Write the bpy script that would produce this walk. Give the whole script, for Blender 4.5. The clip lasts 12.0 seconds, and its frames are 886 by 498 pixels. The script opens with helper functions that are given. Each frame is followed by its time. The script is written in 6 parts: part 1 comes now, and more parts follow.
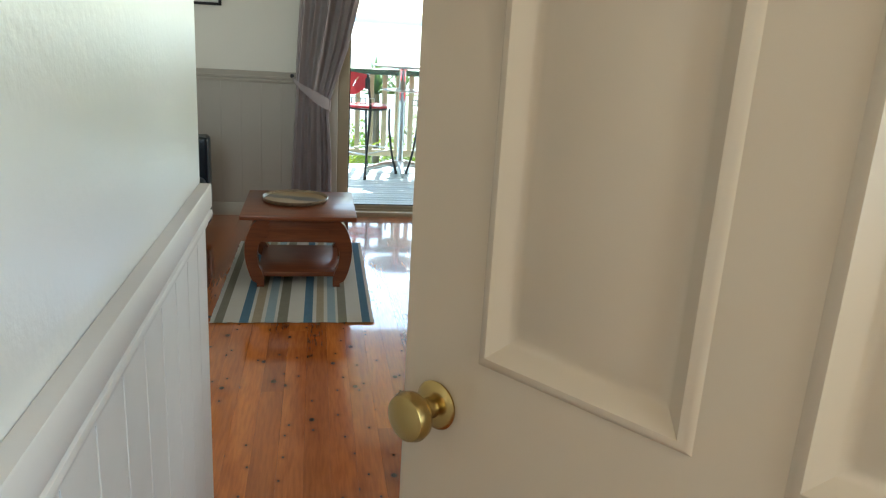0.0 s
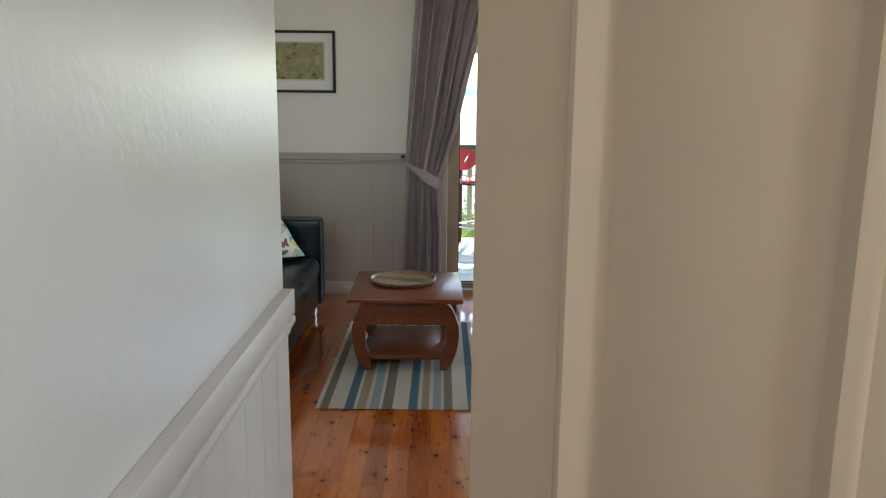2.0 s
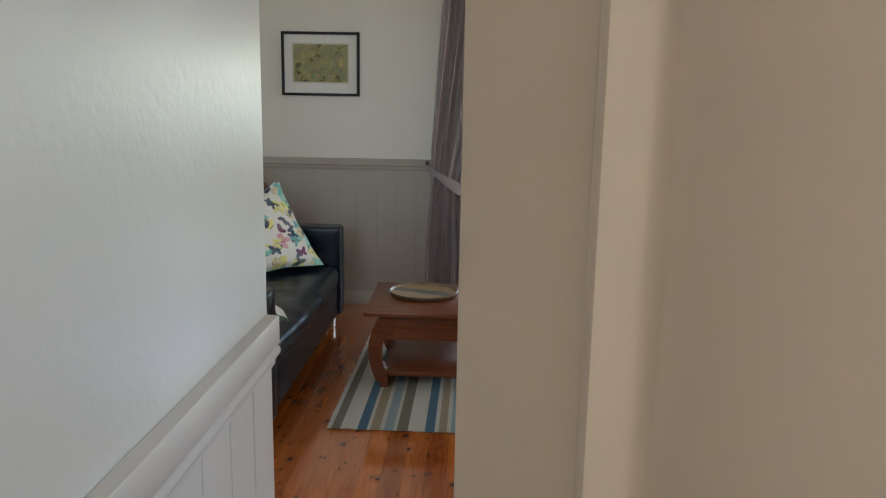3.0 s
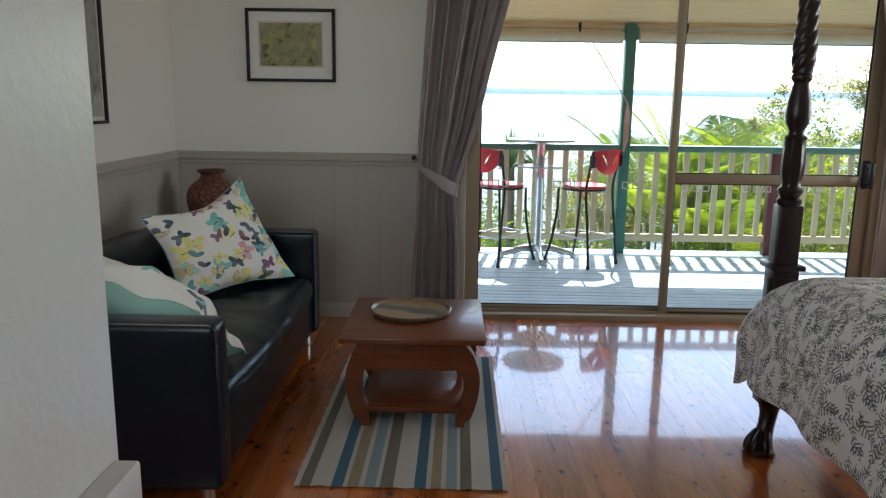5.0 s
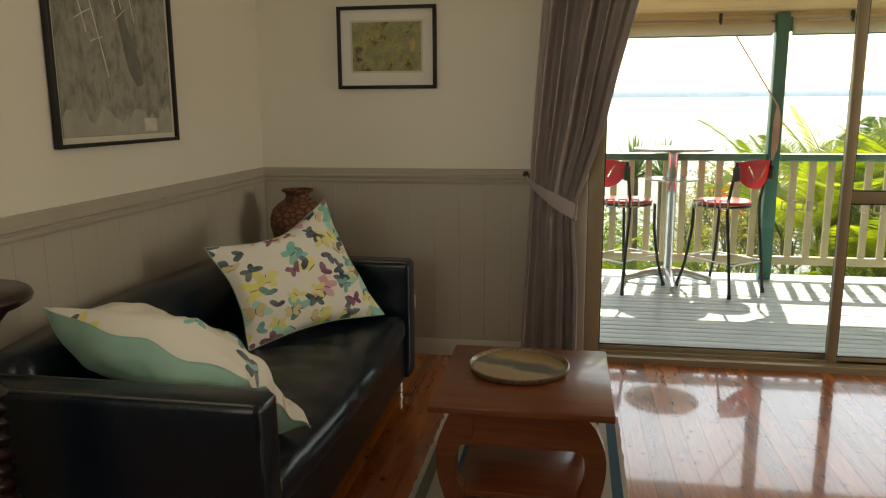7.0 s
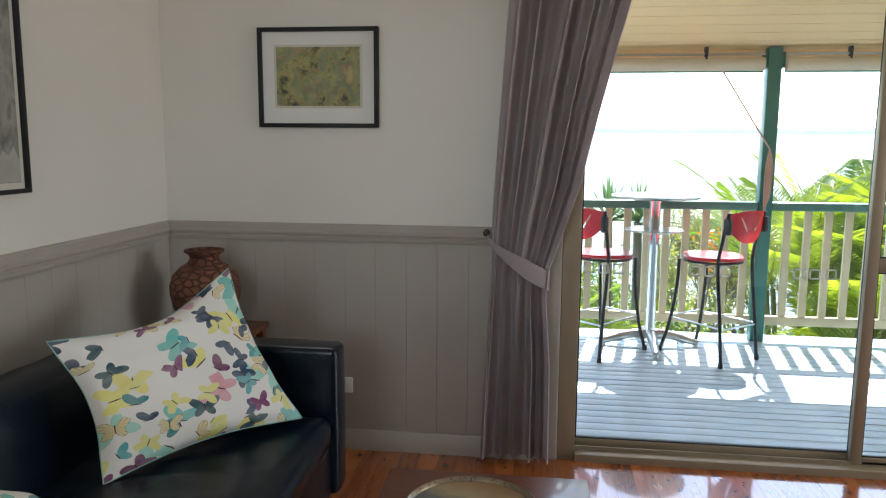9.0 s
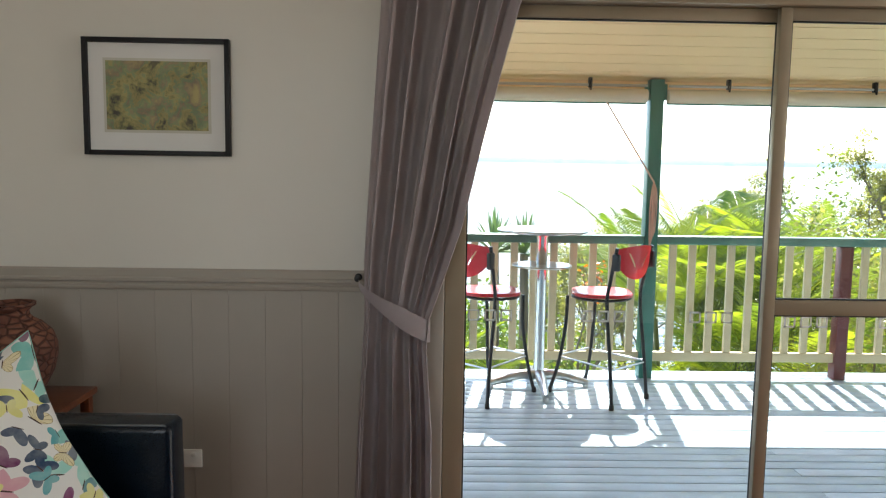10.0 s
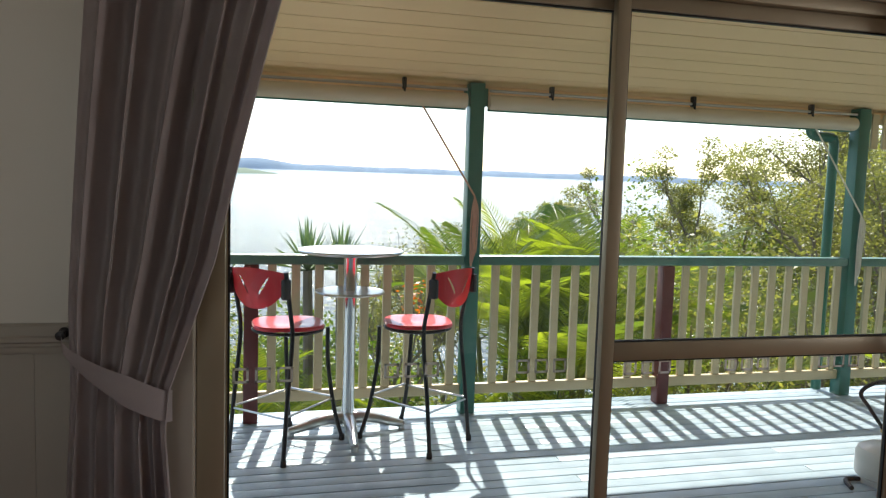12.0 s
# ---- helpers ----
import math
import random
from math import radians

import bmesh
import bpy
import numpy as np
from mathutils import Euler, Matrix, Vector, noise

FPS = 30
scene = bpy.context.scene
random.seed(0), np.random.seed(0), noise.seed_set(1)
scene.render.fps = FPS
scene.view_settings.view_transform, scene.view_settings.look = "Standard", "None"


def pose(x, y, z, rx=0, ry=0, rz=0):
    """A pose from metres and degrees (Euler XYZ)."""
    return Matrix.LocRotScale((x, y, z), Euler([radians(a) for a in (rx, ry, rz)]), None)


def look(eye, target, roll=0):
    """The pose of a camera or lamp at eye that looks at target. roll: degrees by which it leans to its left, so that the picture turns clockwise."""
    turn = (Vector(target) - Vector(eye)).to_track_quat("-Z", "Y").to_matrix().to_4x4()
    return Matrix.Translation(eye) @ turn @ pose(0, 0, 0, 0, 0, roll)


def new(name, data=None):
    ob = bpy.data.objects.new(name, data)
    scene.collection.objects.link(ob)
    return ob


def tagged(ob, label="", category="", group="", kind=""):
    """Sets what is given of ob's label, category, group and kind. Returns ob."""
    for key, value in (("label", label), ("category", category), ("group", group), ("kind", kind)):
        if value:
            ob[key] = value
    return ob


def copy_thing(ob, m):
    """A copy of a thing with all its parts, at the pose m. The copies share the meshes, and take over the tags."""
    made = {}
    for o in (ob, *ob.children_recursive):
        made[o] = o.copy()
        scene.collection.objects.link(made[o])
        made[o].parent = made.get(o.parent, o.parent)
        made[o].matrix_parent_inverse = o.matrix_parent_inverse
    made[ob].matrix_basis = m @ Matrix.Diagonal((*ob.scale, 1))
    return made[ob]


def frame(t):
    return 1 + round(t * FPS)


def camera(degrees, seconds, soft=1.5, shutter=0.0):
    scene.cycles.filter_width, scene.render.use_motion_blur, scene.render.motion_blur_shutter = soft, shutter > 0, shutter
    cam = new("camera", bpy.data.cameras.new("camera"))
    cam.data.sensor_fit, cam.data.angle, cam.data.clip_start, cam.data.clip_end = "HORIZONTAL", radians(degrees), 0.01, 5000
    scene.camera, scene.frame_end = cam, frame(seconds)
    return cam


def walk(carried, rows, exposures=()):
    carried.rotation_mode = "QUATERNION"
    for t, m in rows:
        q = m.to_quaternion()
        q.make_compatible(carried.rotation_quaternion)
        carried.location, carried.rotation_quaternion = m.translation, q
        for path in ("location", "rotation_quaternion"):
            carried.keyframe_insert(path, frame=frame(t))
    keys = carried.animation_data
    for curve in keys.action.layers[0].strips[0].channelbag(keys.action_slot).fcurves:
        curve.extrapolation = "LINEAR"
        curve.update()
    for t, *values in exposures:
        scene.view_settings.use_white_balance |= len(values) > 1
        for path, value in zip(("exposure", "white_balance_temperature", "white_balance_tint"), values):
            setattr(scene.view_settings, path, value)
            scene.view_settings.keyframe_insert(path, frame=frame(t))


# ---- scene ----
cam = camera(61.6, 12.0, soft=1.2)
PATH = [
    (0, (-0.027, 0.568, 1.332), (0.314, 2.462, 0.785), 3.4),
    (0.5, (-0.009, 0.601, 1.349), (0.178, 2.517, 0.808), 1.2),
    (1, (-0.009, 0.633, 1.354), (0.146, 2.56, 0.844), -0.3),
    (1.5, (0.015, 0.646, 1.367), (0.121, 2.593, 0.924), -0.0),
    (2, (0.041, 0.682, 1.379), (0.063, 2.645, 0.998), 0.6),
    (2.5, (0.088, 0.775, 1.378), (0.026, 2.741, 1.016), 1.1),
    (4.5, (0.032, 1.301, 1.336), (0.002, 3.263, 0.947), 0.9),
    (5, (0.043, 1.48, 1.342), (0.021, 3.442, 0.956), 0.8),
    (5.5, (0.046, 1.645, 1.346), (-0.01, 3.607, 0.961), 0.6),
    (6, (0.022, 1.797, 1.347), (-0.096, 3.756, 0.962), 0.5),
    (6.5, (0.02, 1.965, 1.344), (-0.189, 3.918, 0.964), 0.2),
    (7, (0.025, 2.119, 1.348), (-0.302, 4.057, 0.977), -0.3),
    (9, (0.022, 2.864, 1.396), (-0.229, 4.828, 1.11), 0.4),
    (9.5, (0.037, 3.062, 1.396), (-0.052, 5.045, 1.152), 0.9),
    (10, (0.059, 3.258, 1.413), (0.104, 5.247, 1.204), 0.9),
    (10.5, (0.065, 3.44, 1.415), (0.24, 5.424, 1.233), 0.5),
    (11, (0.091, 3.604, 1.428), (0.373, 5.577, 1.258), 0.6),
    (11.5, (0.143, 3.738, 1.431), (0.524, 5.694, 1.261), 1.3),
    (12, (0.277, 3.928, 1.429), (0.777, 5.857, 1.255), 1.8),
]
EXPOSURES = [(0, 2.55, 6200, 0), (0.5, 2.45, 6400, 9), (2.5, 2.25, 6150, 8), (4.5, 1.95, 6000, 10), (5.5, 1.75, 6300, 9), (7, 1.75, 8900, 8), (9, 2.3, 6100, 11), (9.5, 2.34, 6600, 12), (10.5, 1.93, 6300, 11), (12, 1.22, 6700, 13)]
walk(cam, [(t, look(eye, target, roll)) for t, eye, target, roll in PATH], EXPOSURES)

# ---- world, sun, lamps ----
SUN_ELEVATION, SUN_BEARING = 51.0, 9.0
sky_world = bpy.data.worlds.new("sky")
scene.world = sky_world
sky_world.use_nodes = True
wn = sky_world.node_tree.nodes
sky_node = wn.new("ShaderNodeTexSky")
sky_node.sky_type = "NISHITA"
sky_node.sun_disc = False
sky_node.sun_elevation = radians(SUN_ELEVATION)
sky_node.sun_rotation = radians(SUN_BEARING)
sky_node.air_density, sky_node.dust_density = 1.0, 0.9
wn["Background"].inputs["Strength"].default_value = 0.15
sky_world.node_tree.links.new(sky_node.outputs[0], wn["Background"].inputs["Color"])

sun_data = bpy.data.lights.new("sun", "SUN")
sun_data.energy, sun_data.angle, sun_data.color = 3.5, radians(0.6), (1.0, 0.95, 0.86)
sun_ob = new("sun", sun_data)
ce = math.cos(radians(SUN_ELEVATION))
sun_from = Vector((math.sin(radians(SUN_BEARING)) * ce, math.cos(radians(SUN_BEARING)) * ce, math.sin(radians(SUN_ELEVATION)))) * 30
sun_ob.matrix_world = look(sun_from, (0, 0, 0))


def added_daylight(name, eye, target, w, h, watts, colour):
    """An area lamp added as daylight, set in an unseen, made-up wall opening."""
    data = bpy.data.lights.new(name, "AREA")
    data.shape, data.size, data.size_y, data.energy, data.color = "RECTANGLE", w, h, watts, colour
    new(name, data).matrix_world = look(eye, target)


# Unseen lamp added to brighten the room from the right.
added_daylight("east_fill_light", (4.94, 4.85, 1.6), (0.0, 4.5, 1.3), 2.1, 1.35, 13.0, (1.0, 0.97, 0.92))
# Unseen lamp added behind the camera to lift the north wall.
added_daylight("south_fill_light", (-0.95, 2.06, 1.65), (-0.7, 6.0, 1.3), 1.0, 1.2, 2.8, (1.0, 0.97, 0.93))
# Unseen cool lamp added to brighten the passage's west wall.
added_daylight("hall_fill_light", (0.74, 0.05, 1.48), (-0.26, 0.45, 1.25), 0.66, 1.2, 2.1, (0.80, 0.90, 1.0))


# ---- materials ----
def make(name):
    m = bpy.data.materials.new(name)
    m.use_nodes = True
    nt = m.node_tree
    return m, nt, nt.nodes["Principled BSDF"]


def node(nt, kind, **values):
    n = nt.nodes.new(kind)
    for key, value in values.items():
        n.inputs[key.replace("_", " ")].default_value = value
    return n


def ramp(nt, source, stops, constant=False):
    r = nt.nodes.new("ShaderNodeValToRGB")
    r.color_ramp.interpolation = "CONSTANT" if constant else "LINEAR"
    el = r.color_ramp.elements
    while len(el) < len(stops):
        el.new(0.5)
    for e, (p, c) in zip(el, stops):
        e.position, e.color = p, (*c, 1)
    nt.links.new(source, r.inputs["Fac"])
    return r.outputs["Color"]


def coords(nt, scale=(1, 1, 1), kind="Object"):
    tc, mp = nt.nodes.new("ShaderNodeTexCoord"), nt.nodes.new("ShaderNodeMapping")
    mp.inputs["Scale"].default_value = scale
    nt.links.new(tc.outputs[kind], mp.inputs["Vector"])
    return mp.outputs["Vector"]


def noise_of(nt, vec, scale, detail=4.0, rough=0.55, distortion=0.0):
    n = node(nt, "ShaderNodeTexNoise", Scale=scale, Detail=detail, Roughness=rough, Distortion=distortion)
    nt.links.new(vec, n.inputs["Vector"])
    return n.outputs["Fac"]


def mixed(nt, fac, a, b, blend="MIX"):
    m = nt.nodes.new("ShaderNodeMix")
    m.data_type, m.blend_type = "RGBA", blend
    for sock, v in ((m.inputs[0], fac), (m.inputs[6], a), (m.inputs[7], b)):
        if isinstance(v, bpy.types.NodeSocket):
            nt.links.new(v, sock)
        elif isinstance(v, tuple):
            sock.default_value = (*v, 1)
        else:
            sock.default_value = v
    return m.outputs[2]


def math_of(nt, op, a, b=0.0):
    m = nt.nodes.new("ShaderNodeMath")
    m.operation = op
    for sock, v in zip(m.inputs, (a, b)):
        if isinstance(v, bpy.types.NodeSocket):
            nt.links.new(v, sock)
        else:
            sock.default_value = v
    return m.outputs[0]


def bumped(nt, bsdf, height, strength, distance):
    b = node(nt, "ShaderNodeBump", Strength=strength, Distance=distance)
    nt.links.new(height, b.inputs["Height"])
    nt.links.new(b.outputs[0], bsdf.inputs["Normal"])


def plain(name, colour, rough=0.5, metal=0.0, vary=0.12, scale=6.0, bump=0.15, bump_scale=120.0, depth=0.001, coat=0.0, per_object=0.0, spec=0.5, kind="Object"):
    """Paint, cloth, metal: a base colour with stains at a large scale and a fine relief."""
    m, nt, b = make(name)
    vec = coords(nt, kind=kind)
    big = noise_of(nt, vec, scale, 5.0)
    dark, light = tuple(c * (1 - vary) for c in colour), tuple(min(1.0, c * (1 + vary)) for c in colour)
    col = ramp(nt, big, [(0.3, dark), (0.7, light)])
    if per_object:
        info = nt.nodes.new("ShaderNodeObjectInfo")
        col = mixed(nt, 1.0, col, ramp(nt, info.outputs["Random"], [(0, (1 - per_object,) * 3), (1, (1.0,) * 3)]), "MULTIPLY")
    nt.links.new(col, b.inputs["Base Color"])
    fine = noise_of(nt, vec, bump_scale, 3.0)
    r = math_of(nt, "MULTIPLY_ADD", fine, 0.06)
    r.node.inputs[2].default_value = rough - 0.03
    nt.links.new(r, b.inputs["Roughness"])
    b.inputs["Metallic"].default_value, b.inputs["Coat Weight"].default_value = metal, coat
    b.inputs["Specular IOR Level"].default_value = spec
    if bump:
        bumped(nt, b, fine, bump, depth)
    return m


def timber(name, dark, light, rough=0.3, coat=0.3, axis="Y", per_object=0.3, knots=False, grain=14.0, kind="Object"):
    m, nt, b = make(name)
    stretch = {"X": (0.09, 1, 1), "Y": (1, 0.09, 1), "Z": (1, 1, 0.09)}[axis]
    info = nt.nodes.new("ShaderNodeObjectInfo")
    base = coords(nt, stretch, kind)
    shift = nt.nodes.new("ShaderNodeVectorMath")
    shift.operation = "ADD"
    comb = nt.nodes.new("ShaderNodeCombineXYZ")
    for i in range(3):
        nt.links.new(math_of(nt, "MULTIPLY", info.outputs["Random"], 37.0 + 11 * i), comb.inputs[i])
    nt.links.new(base, shift.inputs[0]), nt.links.new(comb.outputs[0], shift.inputs[1])
    vec = shift.outputs[0]
    g = noise_of(nt, vec, grain, 6.0, 0.6, 0.6)
    col = ramp(nt, g, [(0.28, dark), (0.72, light)])
    fine = noise_of(nt, vec, grain * 9, 3.0)
    col = mixed(nt, 0.25, col, ramp(nt, fine, [(0.35, tuple(c * 0.6 for c in dark)), (0.6, light)]))
    tone = ramp(nt, info.outputs["Random"], [(0, (1 - per_object, 1 - per_object * 1.15, 1 - per_object * 1.2)), (1, (1.0, 1.0, 1.0))])
    col = mixed(nt, 1.0, col, tone, "MULTIPLY")
    if knots:
        moved = nt.nodes.new("ShaderNodeVectorMath")
        moved.operation = "ADD"
        nt.links.new(coords(nt, (1, 0.75, 1), kind), moved.inputs[0]), nt.links.new(comb.outputs[0], moved.inputs[1])
        for size, wide in ((5.6, 0.062), (9.5, 0.05)):
            v = node(nt, "ShaderNodeTexVoronoi", Scale=size)
            v.voronoi_dimensions = "2D"
            nt.links.new(moved.outputs[0], v.inputs["Vector"])
            chosen = nt.nodes.new("ShaderNodeSeparateColor")
            nt.links.new(v.outputs["Color"], chosen.inputs[0])
            spot = ramp(nt, v.outputs["Distance"], [(wide * 0.55, (1, 1, 1)), (wide, (0, 0, 0))])
            halo = ramp(nt, v.outputs["Distance"], [(wide, (1, 1, 1)), (wide * 3.2, (0, 0, 0))])
            kept = math_of(nt, "LESS_THAN", chosen.outputs[0], 0.6)
            col = mixed(nt, math_of(nt, "MULTIPLY", kept, math_of(nt, "MULTIPLY", halo, 0.35)), col, tuple(c * 0.5 for c in dark))
            col = mixed(nt, math_of(nt, "MULTIPLY", kept, spot), col, (0.03, 0.010, 0.005))
    nt.links.new(col, b.inputs["Base Color"])
    wear = noise_of(nt, coords(nt, (1, 1, 1), kind), 3.0, 4.0)
    r = math_of(nt, "MULTIPLY_ADD", wear, 0.16)
    r.node.inputs[2].default_value = rough - 0.08
    nt.links.new(r, b.inputs["Roughness"])
    b.inputs["Coat Weight"].default_value, b.inputs["Coat Roughness"].default_value = coat, max(0.04, rough * 0.22)
    b.inputs["Coat IOR"].default_value = 1.52
    if knots:
        ripple = node(nt, "ShaderNodeBump", Strength=0.12, Distance=0.004)
        nt.links.new(noise_of(nt, vec, 9.0, 2.0), ripple.inputs["Height"])
        nt.links.new(ripple.outputs[0], b.inputs["Coat Normal"])
    bumped(nt, b, fine, 0.12, 0.0006)
    return m


def thin_glass(name):
    m, nt, b = make(name)
    nt.nodes.remove(b)
    clear, gloss, mix = nt.nodes.new("ShaderNodeBsdfTransparent"), nt.nodes.new("ShaderNodeBsdfGlossy"), nt.nodes.new("ShaderNodeMixShader")
    clear.inputs["Color"].default_value = (0.95, 0.97, 0.96, 1)
    gloss.inputs["Roughness"].default_value = 0.01
    facing = nt.nodes.new("ShaderNodeLayerWeight")
    facing.inputs["Blend"].default_value = 0.5
    gain = math_of(nt, "MULTIPLY_ADD", math_of(nt, "POWER", facing.outputs["Facing"], 5.0), 0.8)
    gain.node.inputs[2].default_value = 0.035
    nt.links.new(gain, mix.inputs[0])
    nt.links.new(clear.outputs[0], mix.inputs[1]), nt.links.new(gloss.outputs[0], mix.inputs[2])
    nt.links.new(mix.outputs[0], nt.nodes["Material Output"].inputs["Surface"])
    return m


def leafy(name, dark, light, through_amount=0.35, rough=0.45, by_object=False):
    """Leaves: colour from leaf to leaf, part of the light passing through them."""
    m, nt, b = make(name)
    geo = nt.nodes.new("ShaderNodeNewGeometry")
    vec = coords(nt)
    col = ramp(nt, geo.outputs["Random Per Island"], [(0, dark), (1, light)])
    col = mixed(nt, 0.35, col, ramp(nt, noise_of(nt, vec, 1.3), [(0.3, dark), (0.7, light)]))
    if by_object:
        info = nt.nodes.new("ShaderNodeObjectInfo")
        col = mixed(nt, 0.7, col, ramp(nt, info.outputs["Random"], [(0, dark), (0.5, tuple((p + q) / 2 for p, q in zip(dark, light))), (0.8, light), (1, (light[0] * 1.35, light[1] * 1.2, light[2]))]))
    nt.links.new(col, b.inputs["Base Color"])
    b.inputs["Roughness"].default_value = rough
    tr, mix = nt.nodes.new("ShaderNodeBsdfTranslucent"), nt.nodes.new("ShaderNodeMixShader")
    warm = mixed(nt, 1.0, col, (1.6, 1.7, 0.6), "MULTIPLY")
    nt.links.new(warm, tr.inputs["Color"])
    mix.inputs[0].default_value = through_amount
    nt.links.new(b.outputs[0], mix.inputs[1]), nt.links.new(tr.outputs[0], mix.inputs[2])
    nt.links.new(mix.outputs[0], nt.nodes["Material Output"].inputs["Surface"])
    return m


WALL_PAINT = plain("wall_paint", (0.72, 0.69, 0.62), 0.42, vary=0.025, scale=1.5, bump=0.14, bump_scale=150, depth=0.0006)
HALL_PAINT = plain("hall_wall_paint", (0.82, 0.82, 0.81), 0.32, vary=0.015, scale=1.5, bump=0.5, bump_scale=60, depth=0.0014, spec=0.9)
HALL_BOARD = plain("hall_board_paint", (0.74, 0.72, 0.72), 0.5, vary=0.04, scale=4, bump=0.05)
DADO_PAINT = plain("taupe_board_paint", (0.40, 0.365, 0.31), 0.45, vary=0.04, scale=3, bump=0.1)
TRIM_PAINT = plain("taupe_trim_paint", (0.39, 0.355, 0.30), 0.5, vary=0.04, scale=5, bump=0.1)
SKIRT_PAINT = plain("skirting_paint", (0.42, 0.39, 0.33), 0.4, vary=0.04, scale=5, bump=0.1)
CEIL_PAINT = plain("ceiling_paint", (0.80, 0.79, 0.76), 0.7, vary=0.02, bump=0.1)
DOOR_PAINT = plain("door_enamel", (0.54, 0.425, 0.305), 0.25, vary=0.015, scale=3, bump=0.03, bump_scale=60, depth=0.0005)
FLOOR_WOOD = timber("cypress_floor", (0.30, 0.062, 0.010), (0.66, 0.205, 0.036), 0.20, 1.0, "Y", 0.42, True, 11.0)
UNDER = plain("subfloor", (0.03, 0.015, 0.008), 0.8)
TABLE_WOOD = timber("red_hardwood", (0.095, 0.024, 0.009), (0.25, 0.074, 0.026), 0.34, 0.2, "X", 0.1, False, 9.0)
DARK_WOOD = timber("dark_mahogany", (0.008, 0.003, 0.003), (0.022, 0.007, 0.006), 0.34, 0.12, "Z", 0.05, False, 9.0)
LEATHER = plain("black_leather", (0.003, 0.008, 0.016), 0.28, vary=0.2, scale=4, bump=0.14, bump_scale=330, depth=0.0006, spec=0.38)
PIPING = plain("worn_leather_seam", (0.05, 0.055, 0.055), 0.3, bump=0.2)
STEEL = plain("brushed_steel", (0.55, 0.55, 0.54), 0.3, 1.0, vary=0.05, bump=0.05)
CHROME = plain("chrome", (0.8, 0.8, 0.8), 0.16, 1.0, vary=0.03, bump=0.0)
BRASS = plain("aged_brass", (0.48, 0.33, 0.12), 0.25, 1.0, vary=0.2, bump=0.1)
BLACK_METAL = plain("black_metal", (0.02, 0.02, 0.022), 0.4, 0.3, bump=0.1)
BRONZE = plain("bronze_aluminium", (0.31, 0.255, 0.175), 0.42, 0.2, vary=0.08, scale=3, bump=0.08)
RUBBER = plain("black_rubber", (0.012, 0.012, 0.012), 0.6)
CURTAIN = plain("taupe_curtain_cloth", (0.57, 0.505, 0.51), 0.85, vary=0.06, scale=8, bump=0.5, bump_scale=600, depth=0.0006)
BLACK_FRAME = plain("black_picture_frame", (0.012, 0.012, 0.014), 0.5, bump=0.1, spec=0.3)
MOUNT = plain("white_mount_card", (0.78, 0.77, 0.74), 0.8, vary=0.02, bump=0.1)
PAPER = plain("off_white_paper", (0.62, 0.60, 0.52), 0.85, vary=0.05, bump=0.1)
TRAY_RIM = plain("dark_bronze_rim", (0.24, 0.19, 0.13), 0.28, 0.6, vary=0.15, scale=12, bump=0.1)
RED_PLASTIC = plain("red_lacquer", (0.58, 0.018, 0.034), 0.34, vary=0.06, bump=0.05, coat=0.35)
DECK_PAINT = plain("deck_blue_grey_oil", (0.41, 0.52, 0.60), 0.36, vary=0.14, scale=5, bump=0.35, bump_scale=80, per_object=0.07)
GREEN_PAINT = plain("green_post_paint", (0.035, 0.16, 0.125), 0.4, vary=0.12, scale=5, bump=0.2)
RAIL_PAINT = plain("green_rail_paint", (0.10, 0.22, 0.18), 0.35, vary=0.12, scale=5, bump=0.2)
CREAM_PAINT = plain("cream_baluster_paint", (0.62, 0.52, 0.33), 0.5, vary=0.06, scale=5, bump=0.2)
MAROON_PAINT = plain("maroon_post_paint", (0.13, 0.03, 0.03), 0.45, vary=0.15, scale=6, bump=0.2)
SOFFIT_PAINT = plain("cream_soffit_paint", (0.90, 0.62, 0.35), 0.5, vary=0.04, scale=2, bump=0.15)
CANVAS = plain("cream_blind_canvas", (0.66, 0.56, 0.42), 0.8, vary=0.05, bump=0.3, bump_scale=300)
CORD = plain("pink_cord", (0.55, 0.34, 0.26), 0.8, bump=0.3, bump_scale=300)
WHITE_CORD = plain("white_cord", (0.68, 0.65, 0.58), 0.8, bump=0.3, bump_scale=300)
WHITE_PLASTIC = plain("white_plastic", (0.78, 0.76, 0.70), 0.35, vary=0.02, bump=0.0)
BRICK_OUT = plain("outside_wall_paint", (0.62, 0.54, 0.38), 0.6, vary=0.05, bump=0.2)
ROOFING = plain("roof_sheet", (0.30, 0.33, 0.31), 0.4, 0.6, bump=0.1)
GLASS = thin_glass("window_glass")
FROST = plain("frosted_decal", (0.78, 0.79, 0.78), 0.6, vary=0.02, bump=0.0)
GAS_WHITE = plain("gas_bottle_enamel", (0.62, 0.62, 0.58), 0.3, vary=0.06, bump=0.05)
MINT = plain("mint_cotton", (0.30, 0.51, 0.43), 0.85, vary=0.08, scale=8, bump=0.4, bump_scale=500)
PALM_LEAF = leafy("palm_leaflet", (0.028, 0.075, 0.026), (0.31, 0.36, 0.05), 0.45, 0.32, True)
GUM_LEAF = leafy("gum_leaf", (0.10, 0.11, 0.055), (0.33, 0.31, 0.13), 0.5)
SHRUB_LEAF = leafy("shrub_leaf", (0.05, 0.10, 0.02), (0.17, 0.22, 0.05), 0.5)
YUCCA_LEAF = leafy("yucca_blade", (0.09, 0.15, 0.09), (0.18, 0.26, 0.15), 0.2)
FLOWER = leafy("orange_flower", (0.55, 0.10, 0.02), (0.7, 0.2, 0.03), 0.3)
BARK = plain("grey_bark", (0.22, 0.18, 0.14), 0.8, vary=0.3, scale=5, bump=0.6, bump_scale=30, depth=0.01)
